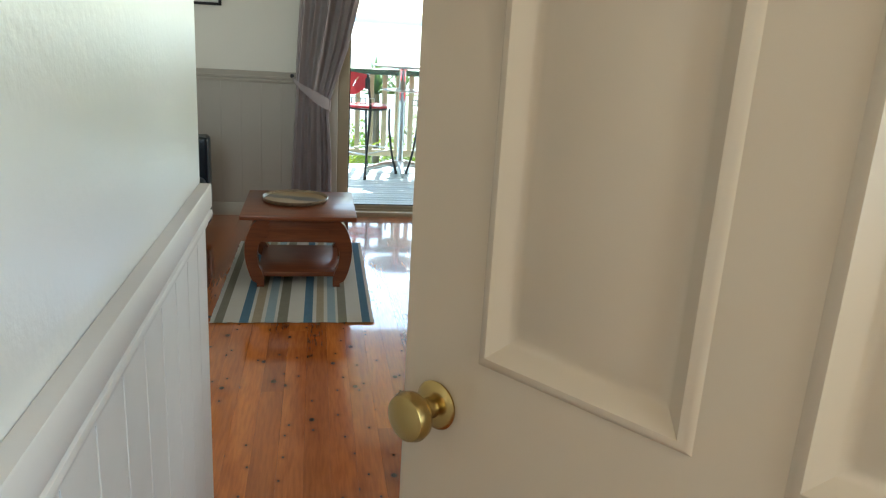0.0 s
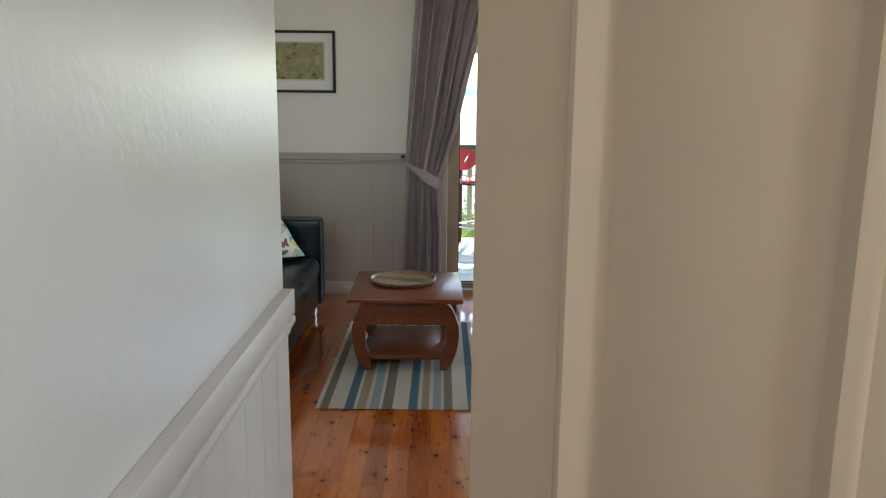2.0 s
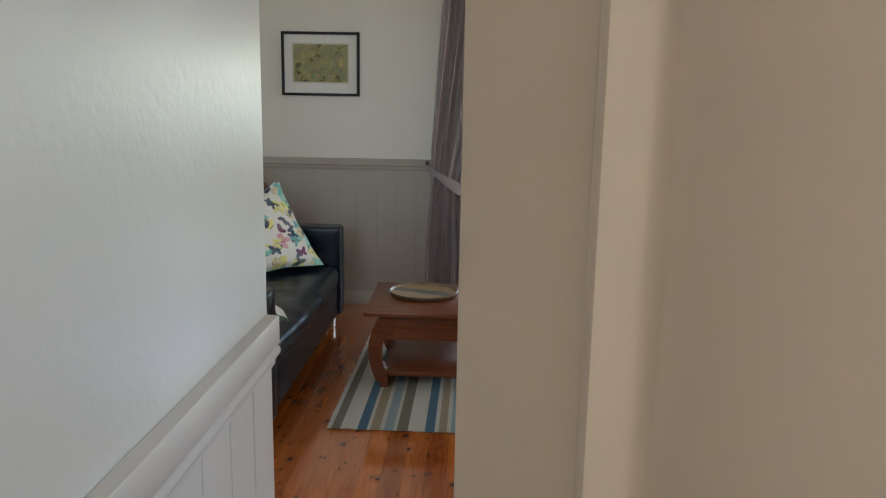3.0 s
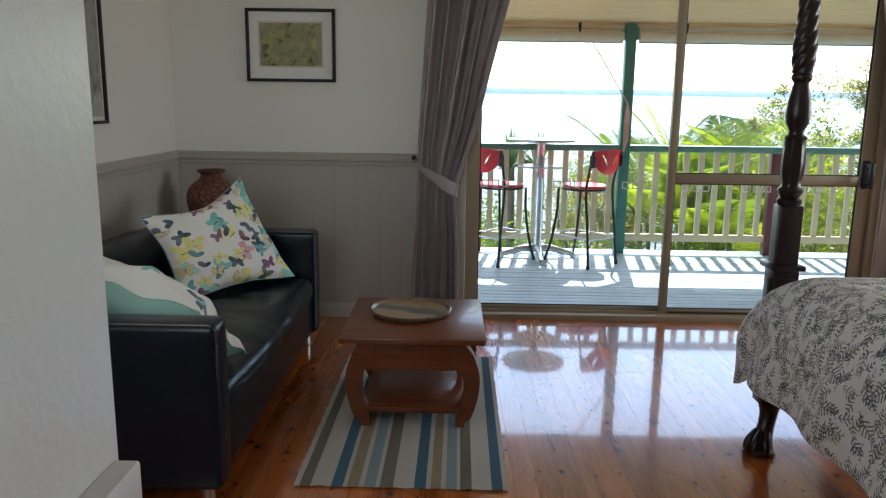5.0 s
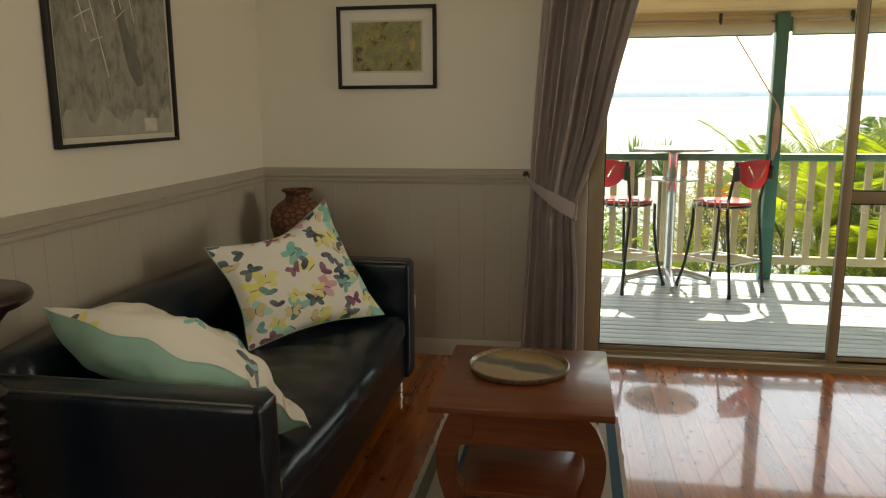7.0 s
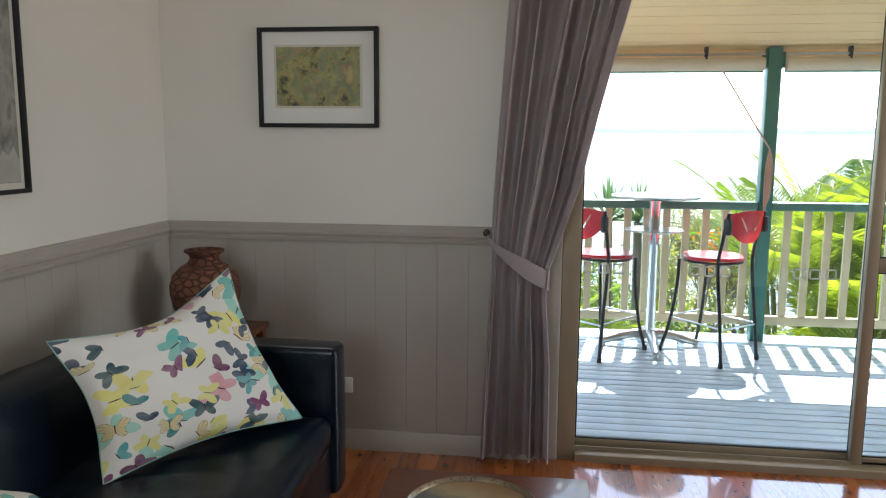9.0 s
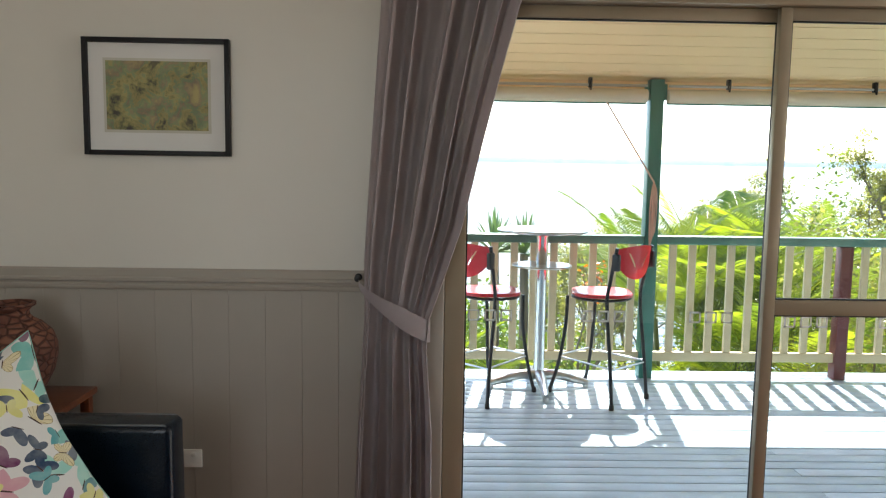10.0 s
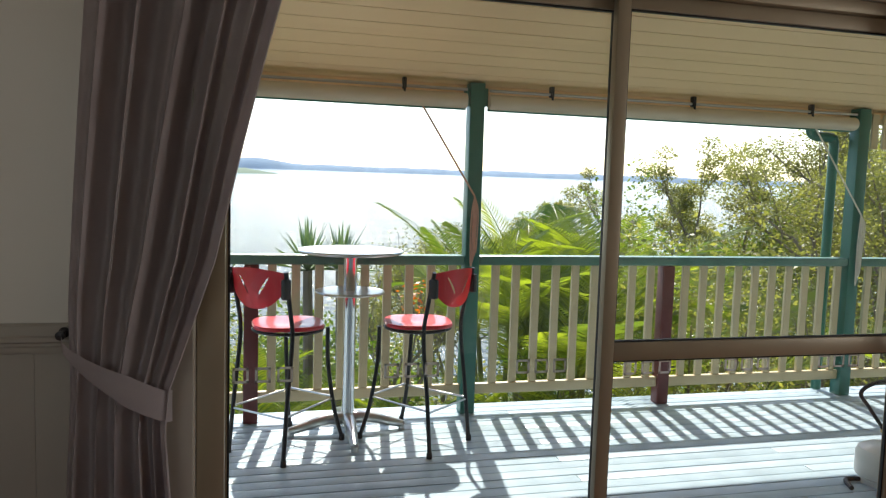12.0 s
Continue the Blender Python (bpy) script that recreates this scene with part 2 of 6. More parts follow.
PALM_BARK = plain("palm_stem", (0.16, 0.17, 0.07), 0.6, vary=0.2, scale=6, bump=0.3)
EARTH = plain("hillside_earth", (0.07, 0.075, 0.03), 0.95, vary=0.4, scale=0.4, bump=0.5, bump_scale=8, depth=0.05)
# The blue of distance haze is put into the shore's base colour.
FAR_LAND = plain("hazed_wooded_shore", (0.17, 0.25, 0.33), 0.95, vary=0.12, scale=0.02, bump=0.0)
MANGROVE = plain("mangrove_island", (0.13, 0.18, 0.12), 0.95, vary=0.2, scale=0.05, bump=0.0)


def rug_material():
    m, nt, b = make("striped_cotton_rug")
    sep = nt.nodes.new("ShaderNodeSeparateXYZ")
    nt.links.new(coords(nt), sep.inputs[0])
    cream, taupe, blue, tan, pale = (0.84, 0.82, 0.77), (0.36, 0.34, 0.27), (0.15, 0.29, 0.42), (0.55, 0.47, 0.34), (0.46, 0.58, 0.63)
    edges = ((0.0, cream), (0.025, taupe), (0.078, cream), (0.172, blue), (0.228, cream), (0.25, tan), (0.302, cream), (0.325, pale), (0.382, cream), (0.402, taupe), (0.462, cream), (0.562, blue), (0.616, cream), (0.638, tan), (0.686, cream), (0.708, pale), (0.758, cream), (0.776, taupe), (0.832, cream), (0.924, blue), (0.975, cream))
    col = ramp(nt, math_of(nt, "DIVIDE", sep.outputs[0], 0.76), edges, True)
    weave = node(nt, "ShaderNodeTexWave", Scale=160.0, Distortion=0.6, Detail=1.0)
    weave.bands_direction = "Y"
    nt.links.new(coords(nt), weave.inputs["Vector"])
    col = mixed(nt, 0.12, col, ramp(nt, noise_of(nt, coords(nt), 40.0), [(0.3, (0.25, 0.24, 0.2)), (0.7, (0.7, 0.68, 0.6))]), "OVERLAY")
    nt.links.new(col, b.inputs["Base Color"])
    b.inputs["Roughness"].default_value = 0.9
    bumped(nt, b, weave.outputs["Fac"], 0.5, 0.001)
    return m


def butterfly_material(name="butterfly_print_cotton", sparse=False):
    """White cotton printed with butterflies: a pair of wings in each cell of a jittered grid, turned and coloured by chance."""
    m, nt, b = make(name)
    uv = coords(nt, (1, 1, 1), "UV")

    def layer(col, scale, offset, palette, size):
        mp = nt.nodes.new("ShaderNodeMapping")
        mp.inputs["Location"].default_value, mp.inputs["Scale"].default_value = (offset, offset * 0.7, 0), (scale, scale, 1)
        nt.links.new(uv, mp.inputs["Vector"])
        v = node(nt, "ShaderNodeTexVoronoi", Scale=1.0, Randomness=0.75)
        v.voronoi_dimensions = "2D"
        nt.links.new(mp.outputs[0], v.inputs["Vector"])
        sub = nt.nodes.new("ShaderNodeVectorMath")
        sub.operation = "SUBTRACT"
        nt.links.new(mp.outputs[0], sub.inputs[0]), nt.links.new(v.outputs["Position"], sub.inputs[1])
        parts = nt.nodes.new("ShaderNodeSeparateColor")
        nt.links.new(v.outputs["Color"], parts.inputs[0])
        rot = nt.nodes.new("ShaderNodeVectorRotate")
        rot.rotation_type = "Z_AXIS"
        nt.links.new(sub.outputs[0], rot.inputs["Vector"])
        nt.links.new(math_of(nt, "MULTIPLY", parts.outputs[0], 6.28), rot.inputs["Angle"])
        xyz = nt.nodes.new("ShaderNodeSeparateXYZ")
        nt.links.new(rot.outputs[0], xyz.inputs[0])
        spread = math_of(nt, "LESS_THAN", math_of(nt, "FRACT", math_of(nt, "MULTIPLY", parts.outputs[0], 7.3)), 0.5)
        whole = math_of(nt, "MULTIPLY", math_of(nt, "ABSOLUTE", xyz.outputs[0]), spread)
        ax = math_of(nt, "ADD", whole, math_of(nt, "MULTIPLY", xyz.outputs[0], math_of(nt, "SUBTRACT", 1.0, spread)))

        def wing(cx, cy, rx, ry, skew=0.0):
            dx = math_of(nt, "DIVIDE", math_of(nt, "SUBTRACT", ax, cx * size), rx * size)
            lean = math_of(nt, "MULTIPLY", math_of(nt, "SUBTRACT", ax, cx * size), skew)
            dy = math_of(nt, "DIVIDE", math_of(nt, "SUBTRACT", math_of(nt, "SUBTRACT", xyz.outputs[1], cy * size), lean), ry * size)
            return math_of(nt, "ADD", math_of(nt, "MULTIPLY", dx, dx), math_of(nt, "MULTIPLY", dy, dy))

        d = math_of(nt, "MINIMUM", wing(0.20, 0.12, 0.21, 0.165, 0.6), wing(0.14, -0.13, 0.14, 0.16, -0.55))
        d = math_of(nt, "ADD", d, math_of(nt, "MULTIPLY", math_of(nt, "SUBTRACT", noise_of(nt, uv, 18.0), 0.5), 0.45))
        body = wing(0.0, 0.0, 0.015, 0.15)
        spot = nt.nodes.new("ShaderNodeSeparateXYZ")
        nt.links.new(v.outputs["Position"], spot.inputs[0])
        cu = math_of(nt, "DIVIDE", math_of(nt, "SUBTRACT", spot.outputs[0], offset), scale)
        cv = math_of(nt, "DIVIDE", math_of(nt, "SUBTRACT", spot.outputs[1], offset * 0.7), scale)
        dense = math_of(nt, "ADD", 0.46, math_of(nt, "MULTIPLY", math_of(nt, "SUBTRACT", math_of(nt, "ADD", cu, 0.9), cv), 0.55))
        keep = math_of(nt, "LESS_THAN", parts.outputs[2], dense)
        mask = math_of(nt, "MULTIPLY", keep, math_of(nt, "LESS_THAN", d, 1.0))
        ink = ramp(nt, parts.outputs[1], palette, True)
        wash = mixed(nt, ramp(nt, noise_of(nt, uv, 9.0), [(0.35, (0, 0, 0)), (0.65, (1, 1, 1))]), ink, (0.82, 0.80, 0.70))
        wash = mixed(nt, 0.22, ink, wash)
        pale = math_of(nt, "GREATER_THAN", parts.outputs[1], 0.8)
        veins = math_of(nt, "GREATER_THAN", math_of(nt, "FRACT", math_of(nt, "MULTIPLY", math_of(nt, "ARCTAN2", ax, xyz.outputs[1]), 3.2)), 0.86)
        rim = math_of(nt, "MAXIMUM", veins, math_of(nt, "GREATER_THAN", d, 0.86))
        wash = mixed(nt, math_of(nt, "MULTIPLY", math_of(nt, "MULTIPLY", rim, pale), 0.75), wash, (0.20, 0.13, 0.05))
        col = mixed(nt, mask, col, wash)
        return mixed(nt, math_of(nt, "MULTIPLY", keep, math_of(nt, "LESS_THAN", body, 1.0)), col, (0.06, 0.03, 0.02))

    cloth = (0.76, 0.74, 0.68)
    pal_a = [(0.0, (0.16, 0.50, 0.44)), (0.22, (0.76, 0.72, 0.20)), (0.45, (0.34, 0.64, 0.54)), (0.62, (0.74, 0.66, 0.20)), (0.72, (0.66, 0.34, 0.38)), (0.8, (0.74, 0.64, 0.36))]
    pal_b = [(0.0, (0.02, 0.05, 0.11)), (0.3, (0.04, 0.22, 0.24)), (0.5, (0.15, 0.03, 0.10)), (0.65, (0.03, 0.08, 0.10)), (0.8, (0.72, 0.60, 0.30))]
    pal_c = [(0.0, (0.02, 0.05, 0.10)), (0.25, (0.06, 0.34, 0.36)), (0.45, (0.70, 0.66, 0.22)), (0.6, (0.20, 0.04, 0.13)), (0.8, (0.72, 0.62, 0.34))]
    col = mixed(nt, 0.0, cloth, cloth)
    if sparse:
        col = layer(col, 2.3, 5.3, pal_b, 0.42)
        col = layer(col, 3.1, 9.4, pal_a, 0.4)
    else:
        col = layer(col, 4.3, 3.1, pal_a, 1.15)
        col = layer(col, 4.8, 7.7, pal_b, 0.92)
        col = layer(col, 5.4, 12.4, pal_c, 0.88)
    nt.links.new(col, b.inputs["Base Color"])
    b.inputs["Roughness"].default_value = 0.85
    bumped(nt, b, noise_of(nt, uv, 260.0), 0.3, 0.0006)
    return m


def floral_material():
    """White cotton bedspread printed with sprigs: in each cell a stem with slanting leaves, turned and tinted by chance."""
    m, nt, b = make("floral_print_bedspread")
    uv = coords(nt, (1, 1, 1), "UV")
    col = mixed(nt, 0.0, (0.78, 0.76, 0.73), (0.78, 0.76, 0.73))
    for scale, off, many, inks in ((11.0, 0.0, 6.5, [(0, (0.11, 0.125, 0.12)), (0.4, (0.20, 0.19, 0.15)), (0.7, (0.075, 0.09, 0.11))]),
                                   (15.0, 5.3, 5.0, [(0, (0.14, 0.155, 0.14)), (0.35, (0.085, 0.095, 0.125)), (0.7, (0.33, 0.30, 0.17))]),
                                   (21.0, 9.1, 3.5, [(0, (0.06, 0.07, 0.095)), (0.5, (0.17, 0.19, 0.17))])):
        mp = nt.nodes.new("ShaderNodeMapping")
        mp.inputs["Location"].default_value, mp.inputs["Scale"].default_value = (off, off * 0.6, 0), (scale, scale, 1)
        nt.links.new(uv, mp.inputs["Vector"])
        v = node(nt, "ShaderNodeTexVoronoi", Scale=1.0, Randomness=0.9)
        v.voronoi_dimensions = "2D"
        nt.links.new(mp.outputs[0], v.inputs["Vector"])
        away = nt.nodes.new("ShaderNodeVectorMath")
        away.operation = "SUBTRACT"
        nt.links.new(mp.outputs[0], away.inputs[0]), nt.links.new(v.outputs["Position"], away.inputs[1])
        parts = nt.nodes.new("ShaderNodeSeparateColor")
        nt.links.new(v.outputs["Color"], parts.inputs[0])
        rot = nt.nodes.new("ShaderNodeVectorRotate")
        rot.rotation_type = "Z_AXIS"
        nt.links.new(away.outputs[0], rot.inputs["Vector"])
        nt.links.new(math_of(nt, "MULTIPLY", parts.outputs[0], 6.28), rot.inputs["Angle"])
        xyz = nt.nodes.new("ShaderNodeSeparateXYZ")
        nt.links.new(rot.outputs[0], xyz.inputs[0])
        bend = math_of(nt, "ADD", xyz.outputs[0], math_of(nt, "MULTIPLY", math_of(nt, "MULTIPLY", xyz.outputs[1], xyz.outputs[1]), 0.5))
        ax, y = math_of(nt, "ABSOLUTE", bend), xyz.outputs[1]
        slant = math_of(nt, "FRACT", math_of(nt, "ADD", math_of(nt, "MULTIPLY", y, many), math_of(nt, "MULTIPLY", ax, -0.7 * many)))
        leafs = math_of(nt, "LESS_THAN", slant, 0.42)
        reach = math_of(nt, "LESS_THAN", ax, math_of(nt, "SUBTRACT", 0.30, math_of(nt, "MULTIPLY", math_of(nt, "ABSOLUTE", y), 0.55)))
        stem = math_of(nt, "MULTIPLY", math_of(nt, "LESS_THAN", ax, 0.02), math_of(nt, "LESS_THAN", math_of(nt, "ABSOLUTE", y), 0.6))
        mask = math_of(nt, "MAXIMUM", math_of(nt, "MULTIPLY", leafs, reach), stem)
        worn = math_of(nt, "MULTIPLY", mask, math_of(nt, "ADD", 0.5, math_of(nt, "MULTIPLY", noise_of(nt, uv, 14.0), 0.7)))
        col = mixed(nt, worn, col, ramp(nt, parts.outputs[1], inks, True))
    nt.links.new(col, b.inputs["Base Color"])
    b.inputs["Roughness"].default_value = 0.85
    bumped(nt, b, noise_of(nt, coords(nt), 9.0), 0.4, 0.02)
    return m


def art_material(name, stops, scale, rot=0.0, stretch=(1, 1, 1), fine=30.0, swirl=1.2):
    m, nt, b = make(name)
    mp = nt.nodes.new("ShaderNodeMapping")
    tc = nt.nodes.new("ShaderNodeTexCoord")
    mp.inputs["Scale"].default_value, mp.inputs["Rotation"].default_value = stretch, (rot, rot, 0)
    nt.links.new(tc.outputs["Object"], mp.inputs["Vector"])
    a = noise_of(nt, mp.outputs[0], scale, 6.0, 0.65, swirl)
    col = ramp(nt, a, stops)
    col = mixed(nt, 0.22, col, ramp(nt, noise_of(nt, mp.outputs[0], fine, 5.0), [(0.42, stops[0][1]), (0.58, stops[-1][1])]), "MIX")
    nt.links.new(col, b.inputs["Base Color"])
    b.inputs["Roughness"].default_value = 0.6
    return m


def vase_material():
    m, nt, b = make("carved_terracotta")
    v = node(nt, "ShaderNodeTexVoronoi", Scale=25.0)
    v.feature = "DISTANCE_TO_EDGE"
    nt.links.new(coords(nt, (1, 1, 1.5)), v.inputs["Vector"])
    groove = ramp(nt, v.outputs["Distance"], [(0.03, (0, 0, 0)), (0.16, (1, 1, 1))])
    clay = ramp(nt, noise_of(nt, coords(nt), 9.0), [(0.3, (0.11, 0.04, 0.026)), (0.7, (0.25, 0.095, 0.05))])
    nt.links.new(mixed(nt, groove, (0.075, 0.027, 0.016), clay), b.inputs["Base Color"])
    b.inputs["Roughness"].default_value = 0.75
    bumped(nt, b, groove, 0.8, 0.008)
    return m


def tray_material():
    m, nt, b = make("glazed_tray")
    sep = nt.nodes.new("ShaderNodeSeparateXYZ")
    nt.links.new(coords(nt), sep.inputs[0])
    across = math_of(nt, "ADD", math_of(nt, "MULTIPLY", sep.outputs[0], 0.35), sep.outputs[1])
    across = math_of(nt, "ADD", across, math_of(nt, "MULTIPLY", math_of(nt, "SUBTRACT", noise_of(nt, coords(nt), 11.0, 5.0), 0.5), 0.12))
    band = math_of(nt, "ADD", math_of(nt, "MULTIPLY", across, 2.6), 0.5)
    col = ramp(nt, band, [(0.0, (0.36, 0.27, 0.16)), (0.40, (0.42, 0.33, 0.22)), (0.47, (0.13, 0.14, 0.14)), (0.60, (0.15, 0.15, 0.14)), (0.68, (0.40, 0.31, 0.17)), (1.0, (0.30, 0.16, 0.07))])
    nt.links.new(col, b.inputs["Base Color"])
    b.inputs["Roughness"].default_value = 0.3
    return m


def water_material():
    m, nt, b = make("bay_water")
    b.inputs["Base Color"].default_value = (0.02, 0.06, 0.10, 1)
    b.inputs["Roughness"].default_value = 0.13
    b.inputs["Specular IOR Level"].default_value = 0.2
    vec = coords(nt, (1, 1.6, 1))
    a, c = noise_of(nt, vec, 0.35, 5.0, 0.65), noise_of(nt, vec, 0.03, 4.0)
    h = math_of(nt, "ADD", a, math_of(nt, "MULTIPLY", c, 2.0))
    bumped(nt, b, h, 0.9, 1.3)
    return m


RUG, BUTTERFLY, BUTTERFLY_FEW, FLORAL, TERRACOTTA, TRAY_GLAZE, WATER = rug_material(), butterfly_material(), butterfly_material("sparse_butterfly_cotton", True), floral_material(), vase_material(), tray_material(), water_material()
ART_GREEN = art_material("green_landscape_print", [(0.37, (0.07, 0.065, 0.05)), (0.43, (0.25, 0.25, 0.10)), (0.47, (0.42, 0.34, 0.13)), (0.52, (0.21, 0.31, 0.16)), (0.58, (0.31, 0.23, 0.15)), (0.66, (0.46, 0.38, 0.16))], 11.0, fine=20.0, swirl=0.4)
ART_GREY = art_material("grey_etching_print", [(0.34, (0.11, 0.11, 0.095)), (0.46, (0.24, 0.24, 0.205)), (0.58, (0.36, 0.35, 0.30)), (0.68, (0.19, 0.19, 0.165))], 11.0, 0.35, (1.3, 1, 0.7), 34.0, 0.15)
ETCH_INK = plain("etching_dark_wash", (0.15, 0.155, 0.14), 0.7, vary=0.25, scale=14, bump=0.05)
ETCH_LINE = plain("etching_pale_line", (0.58, 0.56, 0.50), 0.7, vary=0.15, scale=20, bump=0.05)
ETCH_PALE = plain("etching_pale_margin", (0.37, 0.36, 0.31), 0.7, vary=0.12, scale=10, bump=0.05)


# ---- building helpers ----
def to_mesh(name, bm, material, smooth=True):
    me = bpy.data.meshes.new(name)
    bm.normal_update()
    bm.to_mesh(me)
    bm.free()
    for mt in material if isinstance(material, (list, tuple)) else (material,):
        me.materials.append(mt)
    if smooth:
        me.shade_smooth()
        me.set_sharp_from_angle(angle=radians(38))
    return me


def part(name, bm, material, parent=None, label="", at=None, smooth=True):
    ob = new(name, to_mesh(name, bm, material, smooth))
    if parent is not None:
        ob.parent = parent
    if at is not None:
        ob.matrix_basis = at
    if label:
        ob["label"] = label
    return ob


def piece(name, mesh, parent, at):
    ob = new(name, mesh)
    ob.parent = parent
    ob.matrix_basis = at
    return ob


def thing(name, m, label, category, group="", kind=""):
    return tagged_at(new(name), m, label, category, group, kind)


def tagged_at(ob, m, label, category, group="", kind=""):
    ob.matrix_basis = m
    return tagged(ob, label, category, group, kind)


def box(bm, x0, y0, z0, x1, y1, z1, bevel=0.0, seg=2, m=None):
    got = bmesh.ops.create_cube(bm, size=1)["verts"]
    for v in got:
        v.co = Vector(((x0 + x1) / 2 + v.co.x * (x1 - x0), (y0 + y1) / 2 + v.co.y * (y1 - y0), (z0 + z1) / 2 + v.co.z * (z1 - z0)))
    if bevel:
        edges = list({e for v in got for e in v.link_edges})
        out = bmesh.ops.bevel(bm, geom=edges, offset=bevel, segments=seg, profile=0.5, affect="EDGES")
        got = list({v for f in out["faces"] for v in f.verts} | {v for v in got if v.is_valid})
    if m is not None:
        for v in got:
            v.co = m @ v.co
    return got


def boxed(*args, **kw):
    bm = bmesh.new()
    box(bm, *args, **kw)
    return bm


def lathe(bm, profile, n=32, m=None, twist=None):
    """Rings of (radius, height) round z, closed at both ends. twist(angle, z) gives a factor on the radius."""
    rings = []
    for r, z in profile:
        ring = []
        for i in range(n):
            a = 2 * math.pi * i / n
            rr = r * (twist(a, z) if twist else 1.0)
            co = Vector((rr * math.cos(a), rr * math.sin(a), z))
            ring.append(bm.verts.new(m @ co if m is not None else co))
        rings.append(ring)
    for a, b in zip(rings, rings[1:]):
        for i in range(n):
            j = (i + 1) % n
            bm.faces.new((a[i], a[j], b[j], b[i]))
    bm.faces.new(rings[0][::-1])
    bm.faces.new(rings[-1])
    return bm


def lathed(profile, n=32, m=None, twist=None):
    return lathe(bmesh.new(), profile, n, m, twist)


def tube(bm, points, radius, n=8):
    """A round bar along points; radius is a number or one for each point."""
    pts = [Vector(p) for p in points]
    radii = radius if isinstance(radius, (list, tuple)) else [radius] * len(pts)
    rings, side = [], None
    for i, p in enumerate(pts):
        t = (pts[min(i + 1, len(pts) - 1)] - pts[max(i - 1, 0)]).normalized()
        if side is None:
            side = t.orthogonal().normalized()
        side = (side - t * side.dot(t)).normalized()
        up = t.cross(side)
        rings.append([bm.verts.new(p + radii[i] * (math.cos(a) * side + math.sin(a) * up)) for a in (2 * math.pi * k / n for k in range(n))])
    for a, b in zip(rings, rings[1:]):
        for i in range(n):
            j = (i + 1) % n
            bm.faces.new((a[i], a[j], b[j], b[i]))
    bm.faces.new(rings[0][::-1])
    bm.faces.new(rings[-1])
    return bm


def tubed(points, radius, n=8):
    return tube(bmesh.new(), points, radius, n)


def curve(points, steps=8):
    """Points on a smooth line through the given ones."""
    p = [Vector(q) for q in points]
    p = [p[0] * 2 - p[1]] + p + [p[-1] * 2 - p[-2]]
    out = []
    for a, b, c, d in zip(p, p[1:], p[2:], p[3:]):
        for k in range(steps):
            t = k / steps
            out.append(0.5 * ((2 * b) + (c - a) * t + (2 * a - 5 * b + 4 * c - d) * t * t + (3 * b - a - 3 * c + d) * t ** 3))
    return out + [p[-2]]


def lerp_table(table, x):
    xs, ys = zip(*table)
    return float(np.interp(x, xs, ys))


def thicken(bm, depth):
    """Gives a sheet a back face a little way behind it, closed round its hem."""
    bm.normal_update()
    uv = bm.loops.layers.uv.active
    faces, rim = bm.faces[:], [e for e in bm.edges if e.is_boundary]
    twin = {v: bm.verts.new(v.co - v.normal * depth) for v in bm.verts[:]}
    for f in faces:
        g = bm.faces.new([twin[v] for v in reversed(f.verts)])
        if uv:
            for lp, src in zip(g.loops, reversed(f.loops)):
                lp[uv].uv = src[uv].uv
    for e in rim:
        a, b = e.verts
        bm.faces.new((b, a, twin[a], twin[b]))


def prism(bm, outline, y0, y1, m=None):
    """A flat outline in x and z, given thickness in y."""
    front = [bm.verts.new((x, y0, z)) for x, z in outline]
    back = [bm.verts.new((x, y1, z)) for x, z in outline]
    bm.faces.new(front)
    bm.faces.new(back[::-1])
    for i in range(len(front)):
        j = (i + 1) % len(front)
        bm.faces.new((front[j], front[i], back[i], back[j]))
    if m is not None:
        for v in front + back:
            v.co = m @ v.co
    return bm


# ---- the setting: room, passage, hall ----
XW, XE, YS, YN, TOP = -1.65, 4.9, 2.104, 6.05, 2.7
PW, PE, DOOR_Y = -0.256, 0.72, 0.757
OPEN_L, OPEN_R, OPEN_T = 0.13, 2.675, 2.09


def structure(name, bm, material, label, category):
    return tagged(part(name, bm, material, smooth=False), label, category, kind="structure")


bm = bmesh.new()
box(bm, XW - 0.1, YN, 0, OPEN_L, YN + 0.1, TOP)
box(bm, OPEN_R, YN, 0, XE + 0.1, YN + 0.1, TOP)
box(bm, OPEN_L, YN, OPEN_T, OPEN_R, YN + 0.1, TOP)
wall_north = structure("wall_north", bm, WALL_PAINT, "cream painted wall with a wide sliding door opening", "wall")
wall_west = structure("wall_west", boxed(XW - 0.1, YS - 0.1, 0, XW, YN, TOP), WALL_PAINT, "cream painted room wall above taupe boarding", "wall")
bm = bmesh.new()
# The gap at y 3.75 to 5.95 is added for the east lamp.
for y0, z0, y1, z1 in ((YS - 0.1, 0, 3.75, TOP), (5.95, 0, YN, TOP), (3.75, 0, 5.95, 0.9), (3.75, 2.3, 5.95, TOP)):
    box(bm, XE, y0, z0, XE + 0.1, y1, z1)
wall_east = structure("wall_east", bm, WALL_PAINT, "plain cream painted end wall of the room", "wall")
bm = bmesh.new()
# The gap left of the passage is made up, to hold the south lamp.
for x0, z0, x1, z1 in ((XW, 0, -1.47, TOP), (-0.43, 0, PW - 0.1, TOP), (-1.47, 0, -0.43, 1.03), (-1.47, 2.27, -0.43, TOP)):
    box(bm, x0, YS - 0.1, z0, x1, YS, z1)
box(bm, PE + 0.1, YS - 0.1, 0, XE, YS, TOP)
wall_south = structure("wall_south", bm, WALL_PAINT, "plain cream painted wall behind the bed", "wall")
